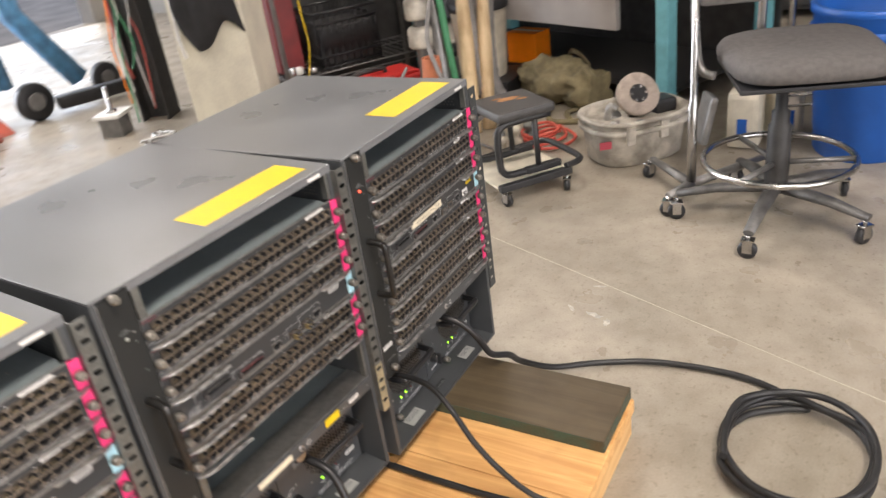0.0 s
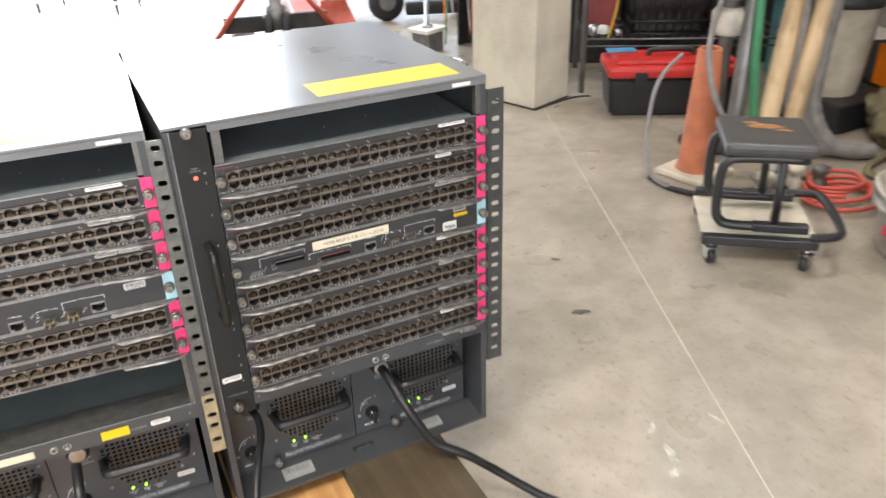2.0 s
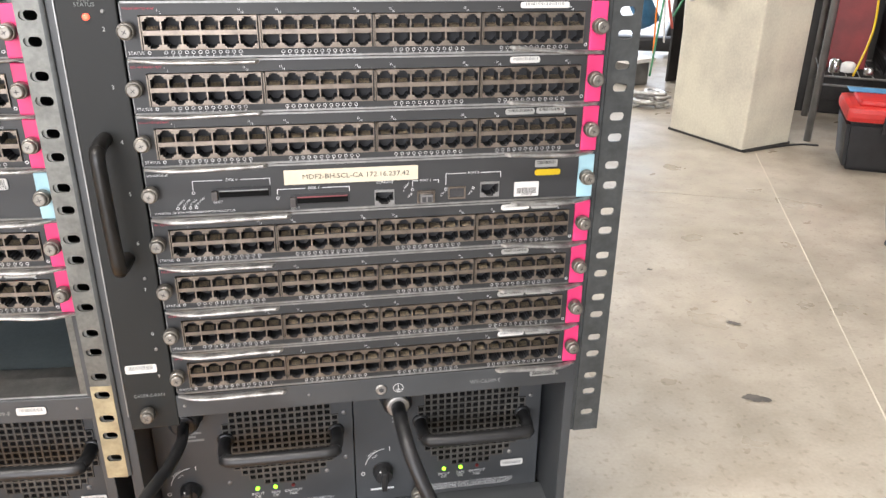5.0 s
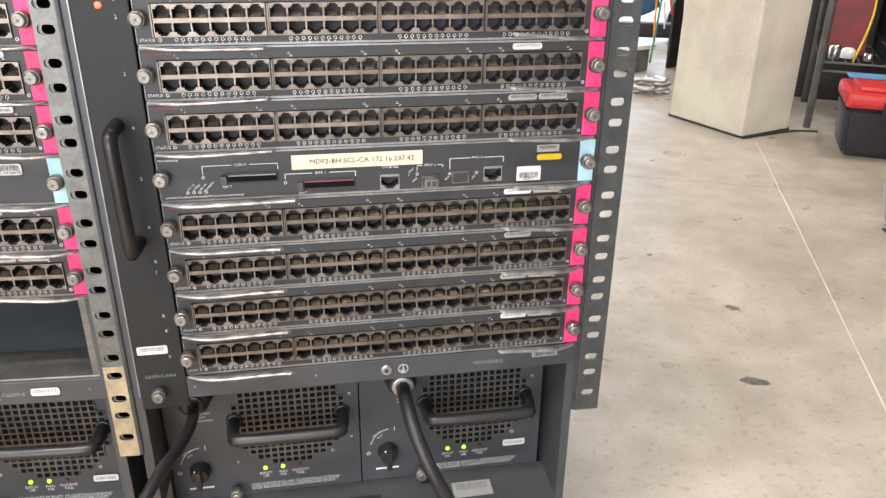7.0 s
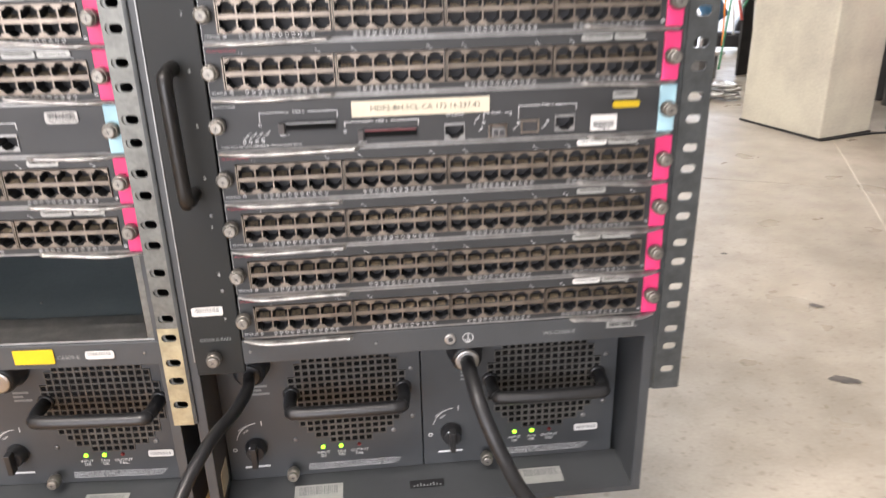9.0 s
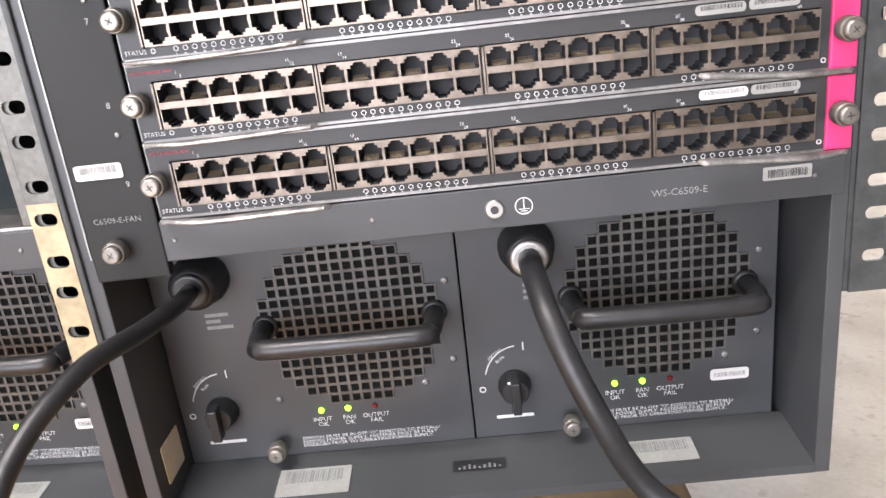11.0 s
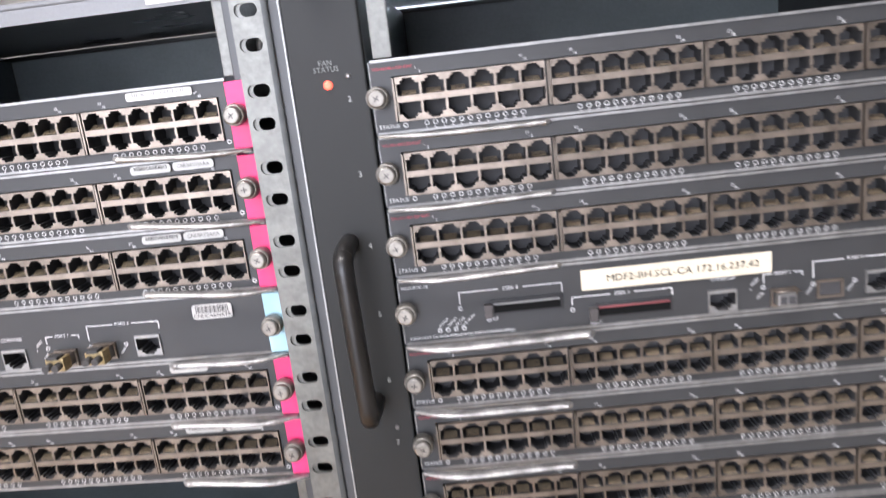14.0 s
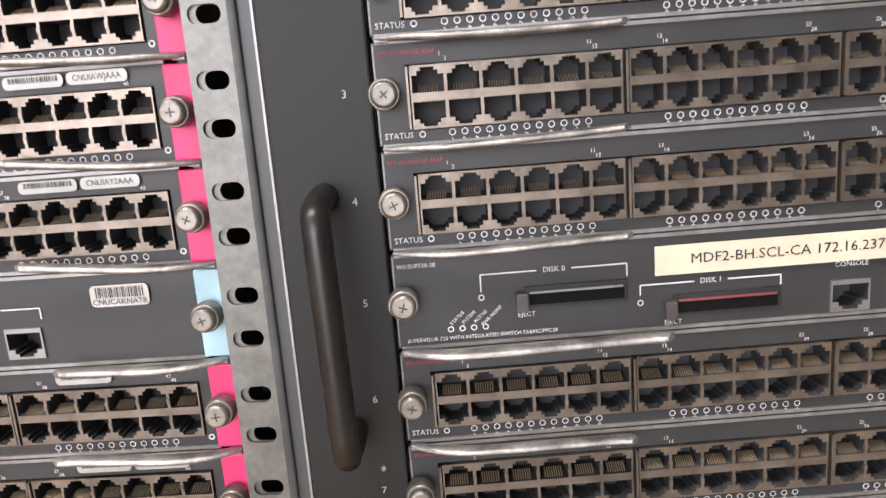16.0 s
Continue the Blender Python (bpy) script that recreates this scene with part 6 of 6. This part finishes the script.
for grow, z in ((0.86, 0.452), (0.97, 0.458), (1.0, 0.474), (1.0, 0.49), (0.96, 0.505), (0.84, 0.517), (0.55, 0.521), (0.2, 0.518)):
    seat_ring = []
    for k in range(40):
        a = k * math.pi / 20
        c, sn = math.cos(a), math.sin(a)
        u, v = math.copysign(abs(c) ** 0.5, c), math.copysign(abs(sn) ** 0.5, sn)
        seat_ring.append(bm.verts.new((0.235 * grow * u, 0.22 * grow * v * (1 + 0.07 * u), z + 0.012 * u * u * grow)))
    seat_rings.append(seat_ring)
for p, q in zip(seat_rings, seat_rings[1:]):
    for k in range(40):
        bm.faces.new((p[k], p[(k + 1) % 40], q[(k + 1) % 40], q[k])).smooth = True
bm.faces.new(seat_rings[0])
bm.faces.new(seat_rings[-1])
part("seat", bm, FABRIC, ch, "grey fabric seat pad", pose(0.085, -0.04, 0, 0, 0, 20))
bm = bmesh.new()
box(bm, -0.2, 0.2, -0.21, 0.21, 0.44, 0.454, 0, 0.004)
part("seat_pan", bm, BLKPL, ch, m=pose(0.085, -0.04, 0, 0, 0, 20))
bm = bmesh.new()
box(bm, -0.025, 0.025, -0.2, 0.2, 0.6, 1.0, 0, 0.02)
part("backrest", bm, FABRIC, ch, "grey fabric back pad", pose(0.27, 0.09, 0, 0, 4, 20))
bm = bmesh.new()
tube(bm, smooth_path([(0.12, 0.05, 0.425), (0.27, 0.1, 0.43), (0.3, 0.11, 0.5), (0.3, 0.11, 0.7)], 5), 0.014, 8)
part("back_stem", bm, CHROME, ch)
bm = bmesh.new()
tube(bm, smooth_path([(0.05, 0.2, 0.43), (0.06, 0.25, 0.46), (0.12, 0.28, 0.62), (0.18, 0.28, 0.75)], 5), 0.014, 8)
part("arm_stem", bm, GREYST, ch)

bi = thing("blue_bin", "round blue plastic bin on the floor", "bin", m=pose(2.12, -0.68, 0))
bm = bmesh.new()
lathe(bm, [(0.15, 0.0), (0.158, 0.01), (0.195, 0.5), (0.205, 0.505), (0.205, 0.53), (0.185, 0.53), (0.15, 0.05)], None, 30, caps=False)
part("body", bm, BLUEPL, bi)
bm = bmesh.new()
lathe(bm, [(0.196, 0.43), (0.2, 0.432), (0.202, 0.455), (0.1965, 0.458)], None, 30, caps=False)
part("band", bm, BLUEPL, bi)
bm = bmesh.new()
tube(bm, smooth_path([(0.205 * math.cos(a), 0.205 * math.sin(a), 0.49 - 0.05 * math.sin((a + 2.4) * 1.4)) for a in [-2.4 + 0.28 * k for k in range(9)]], 3), 0.004, 6)
part("bail", bm, STEEL, bi)
for k, (x, y) in enumerate(((2.11, -0.285), (2.22, -0.40))):
    jg = thing("jug", "cream plastic jug with a blue label", "jug", "plastic jugs", m=pose(x, y, 0, 0, 0, 30 * k))
    bm = bmesh.new()
    box(bm, -0.07, 0.07, -0.06, 0.06, 0, 0.22, 0, 0.025)
    lathe(bm, [(0.035, 0.215), (0.02, 0.25), (0.02, 0.27)], None, 14)
    part("body", bm, JUG, jg)
    bm = bmesh.new()
    lathe(bm, [(0.023, 0.268), (0.023, 0.29)], None, 14)
    part("cap", bm, BLKPL, jg)
    bm = bmesh.new()
    box(bm, -0.0725, -0.07, -0.015, 0.02, 0.06, 0.12)
    part("printed_label", bm, BLUEPL, jg)
ws = thing("wire_shelf", "low chrome wire shelf behind the chair", "shelf", m=pose(2.1, -0.42, 0, 0, 0, -68))
for z in (0.155, 0.195):
    for y in (0.0, 0.42):
        bm = bmesh.new()
        tube(bm, [(0, y, z), (1.1, y, z)], 0.0045, 6)
        part("rail", bm, CHROME, ws)
for k in range(28):
    bm = bmesh.new() if k == 0 else bm
    if k == 0:
        tube(bm, [(0, 0, 0.198), (0, 0.42, 0.198)], 0.0022, 5)
        wire = to_mesh("wire", bm, CHROME)
    part("wire", wire, None, ws, m=pose(1.1 * k / 27, 0, 0))
bm = bmesh.new()
tube(bm, [(0, 0, 0), (0, 0, 1.3)], 0.0125, 8)
leg = to_mesh("post", bm, CHROME)
for x, y in ((0, 0), (1.1, 0), (0, 0.42), (1.1, 0.42)):
    part("post", leg, None, ws, m=pose(x, y, 0))
cb = thing("printed_carton", "blue and white printed carton on the wire shelf", "carton", m=pose(2.1, -0.42, 0, 0, 0, -68) @ pose(0.72, 0.1, 0.2005))
bm = bmesh.new()
box(bm, 0, 0.3, 0, 0.25, 0, 0.5, 0, 0.003)
part("carton", bm, BLUEPL, cb)
for z, mt in ((0.3, REDPL), (0.33, PAPER), (0.42, PAPER)):
    bm = bmesh.new()
    box(bm, 0.02, 0.28, -0.002, -0.0004, z, z + 0.022)
    part("printed_bar", bm, mt, cb)

# ---- pallet jack and blue crane ----
pj = thing("pallet_jack", "worn red pallet jack with a dark pump", "pallet jack", m=pose(1.12, 3.6, 0, 0, 0, -12))
for s in (-1, 1):
    bm = bmesh.new()
    tube(bm, [(0.0 + s * 0.03, 0.0, 0.42), (s * 0.35, -0.02, 0.03)], 0.036, 8, flat=0.45)
    part("head_frame", bm, REDPAINT, pj)
    bm = bmesh.new()
    box(bm, s * 0.2 - 0.08, s * 0.2 + 0.08, 0.12, 1.25, 0.05, 0.1, 0, 0.01)
    part("fork", bm, REDPAINT, pj)
    bm = bmesh.new()
    lathe(bm, [(0.05, -0.025), (0.085, -0.022), (0.085, 0.022), (0.05, 0.025)], pose(s * 0.05, -0.06, 0.085, 0, 90, 0), 20)
    part("wheel", bm, BLKPL, pj)
bm = bmesh.new()
lathe(bm, [(0.06, 0.08), (0.06, 0.2), (0.035, 0.21), (0.035, 0.34), (0.05, 0.35), (0.05, 0.4)], pose(0, -0.04, 0), 16)
part("pump", bm, GREYST, pj)
bm = bmesh.new()
tube(bm, [(0, -0.05, 0.36), (0, -0.28, 1.2)], 0.02, 10)
part("tiller", bm, DARKST, pj)
bm = bmesh.new()
box(bm, -0.3, 0.3, 0.02, 0.06, 0.05, 0.14, 0, 0.01)
part("cross_bar", bm, DARKST, pj)
fw = thing("foot_wedge", "small faded red steel wedge with a slot", "wedge", m=pose(1.545, 3.78, 0, 0, 0, -10))
bm = bmesh.new()
vs = [bm.verts.new(p) for p in ((-0.12, -0.1, 0), (0.12, -0.1, 0), (0.12, 0.12, 0), (-0.12, 0.12, 0), (-0.08, 0.06, 0.14), (0.08, 0.06, 0.14), (0.08, 0.12, 0.14), (-0.08, 0.12, 0.14))]
for f in ((0, 1, 2, 3), (0, 1, 5, 4), (4, 5, 6, 7), (3, 2, 6, 7), (0, 4, 7, 3), (1, 2, 6, 5)):
    bm.faces.new([vs[i] for i in f])
part("wedge", bm, REDPAINT, fw)
bm = bmesh.new()
box(bm, -0.05, 0.05, 0.075, 0.095, 0.139, 0.1415)
part("slot", bm, HOLE, fw)

cr = thing("engine_crane", "blue steel workshop crane on black wheels", "crane", m=pose(1.89, 3.73, 0, 0, 0, -20))
for x, y, r in ((-0.02, 0.0, 0.115), (0.5, 0.25, 0.1)):
    bm = bmesh.new()
    lathe(bm, [(r * 0.5, -0.03), (r * 0.92, -0.03), (r, -0.02), (r, 0.02), (r * 0.92, 0.03), (r * 0.5, 0.03)], pose(x, y, r, 90, 0, 15), 28)
    wl = part("wheel", bm, BLKPL, cr)
    bm = bmesh.new()
    lathe(bm, [(r * 0.48, -0.034), (r * 0.42, -0.036), (r * 0.15, -0.02)], pose(x, y, r, 90, 0, 15) @ pose(0, 0, 0, 180), 20)
    part("rim", bm, GREYST, wl)
bm = bmesh.new()
tube(bm, [(0.3, 0.1, 0.16), (0.05, 0.12, 0.6), (-0.05, 0.13, 1.6)], 0.065, 4)
part("mast", bm, BLUEPAINT, cr)
bm = bmesh.new()
tube(bm, [(-0.12, 0.15, 0.2), (-0.16, 0.15, 1.2)], 0.05, 4)
part("strut", bm, BLUEPAINT, cr)
bm = bmesh.new()
box(bm, 0.1, 0.75, -0.05, 0.05, 0.03, 0.11, 0, 0.02)
part("skid", bm, BLKPL, cr)
bm = bmesh.new()
pts = [(-0.26 + 0.03 * math.cos(k * 0.9), 0.02 + 0.03 * math.sin(k * 0.9), 0.22 + 0.008 * k) for k in range(80)]
tube(bm, pts, 0.006, 6)
part("spring", bm, GREYST, cr)

# dark shelving along the east side that closes the view
for k in range(4):
    cbn = thing("storage_cabinet", "dark steel storage cabinet against the wall", "cabinet", "storage cabinets", m=pose(4.2, 2.9 - 1.25 * k, 0, 0, 0, -90))
    bm = bmesh.new()
    box(bm, 0, 1.2, 0, 0.6, 0.05, 2.0, 0, 0.008)
    part("body", bm, DARKST, cbn)
    for x in (0.01, 0.605):
        bm = bmesh.new()
        box(bm, x, x + 0.585, -0.02, -0.001, 0.08, 1.96, 0, 0.005)
        dr = part("door", bm, DARKST, cbn)
        bm = bmesh.new()
        tube(bm, [(x + (0.54 if x < 0.3 else 0.05), -0.045, 0.9), (x + (0.54 if x < 0.3 else 0.05), -0.045, 1.05)], 0.008, 8)
        part("handle", bm, GREYST, dr)
    for x in (0.05, 1.1):
        bm = bmesh.new()
        box(bm, x, x + 0.05, 0.05, 0.55, 0, 0.05)
        part("foot", bm, BLKPL, cbn)

# low trolley standing in the light of the door
tr = thing("trolley", "dark steel trolley on casters in the bright doorway", "trolley", m=pose(0.23, 5.27, 0, 0, 0, -39))
for z in (0.16, 0.75):
    bm = bmesh.new()
    box(bm, -0.33, 0.33, -0.16, 0.16, z, z + 0.03, 0, 0.006)
    part("shelf", bm, DARKST, tr)
for x in (-0.31, 0.31):
    for y in (-0.14, 0.14):
        bm = bmesh.new()
        tube(bm, [(x, y, 0.09), (x, y, 0.85)], 0.016, 10)
        leg = part("leg", bm, DARKST, tr)
        caster(leg, x - 0.012, y, 0.0, 0.036, turn=25)
    bm = bmesh.new()
    tube(bm, smooth_path([(x, -0.14, 0.85), (x, -0.12, 0.88), (x, 0.12, 0.88), (x, 0.14, 0.85)], 4), 0.014, 8)
    part("handle", bm, DARKST, tr)
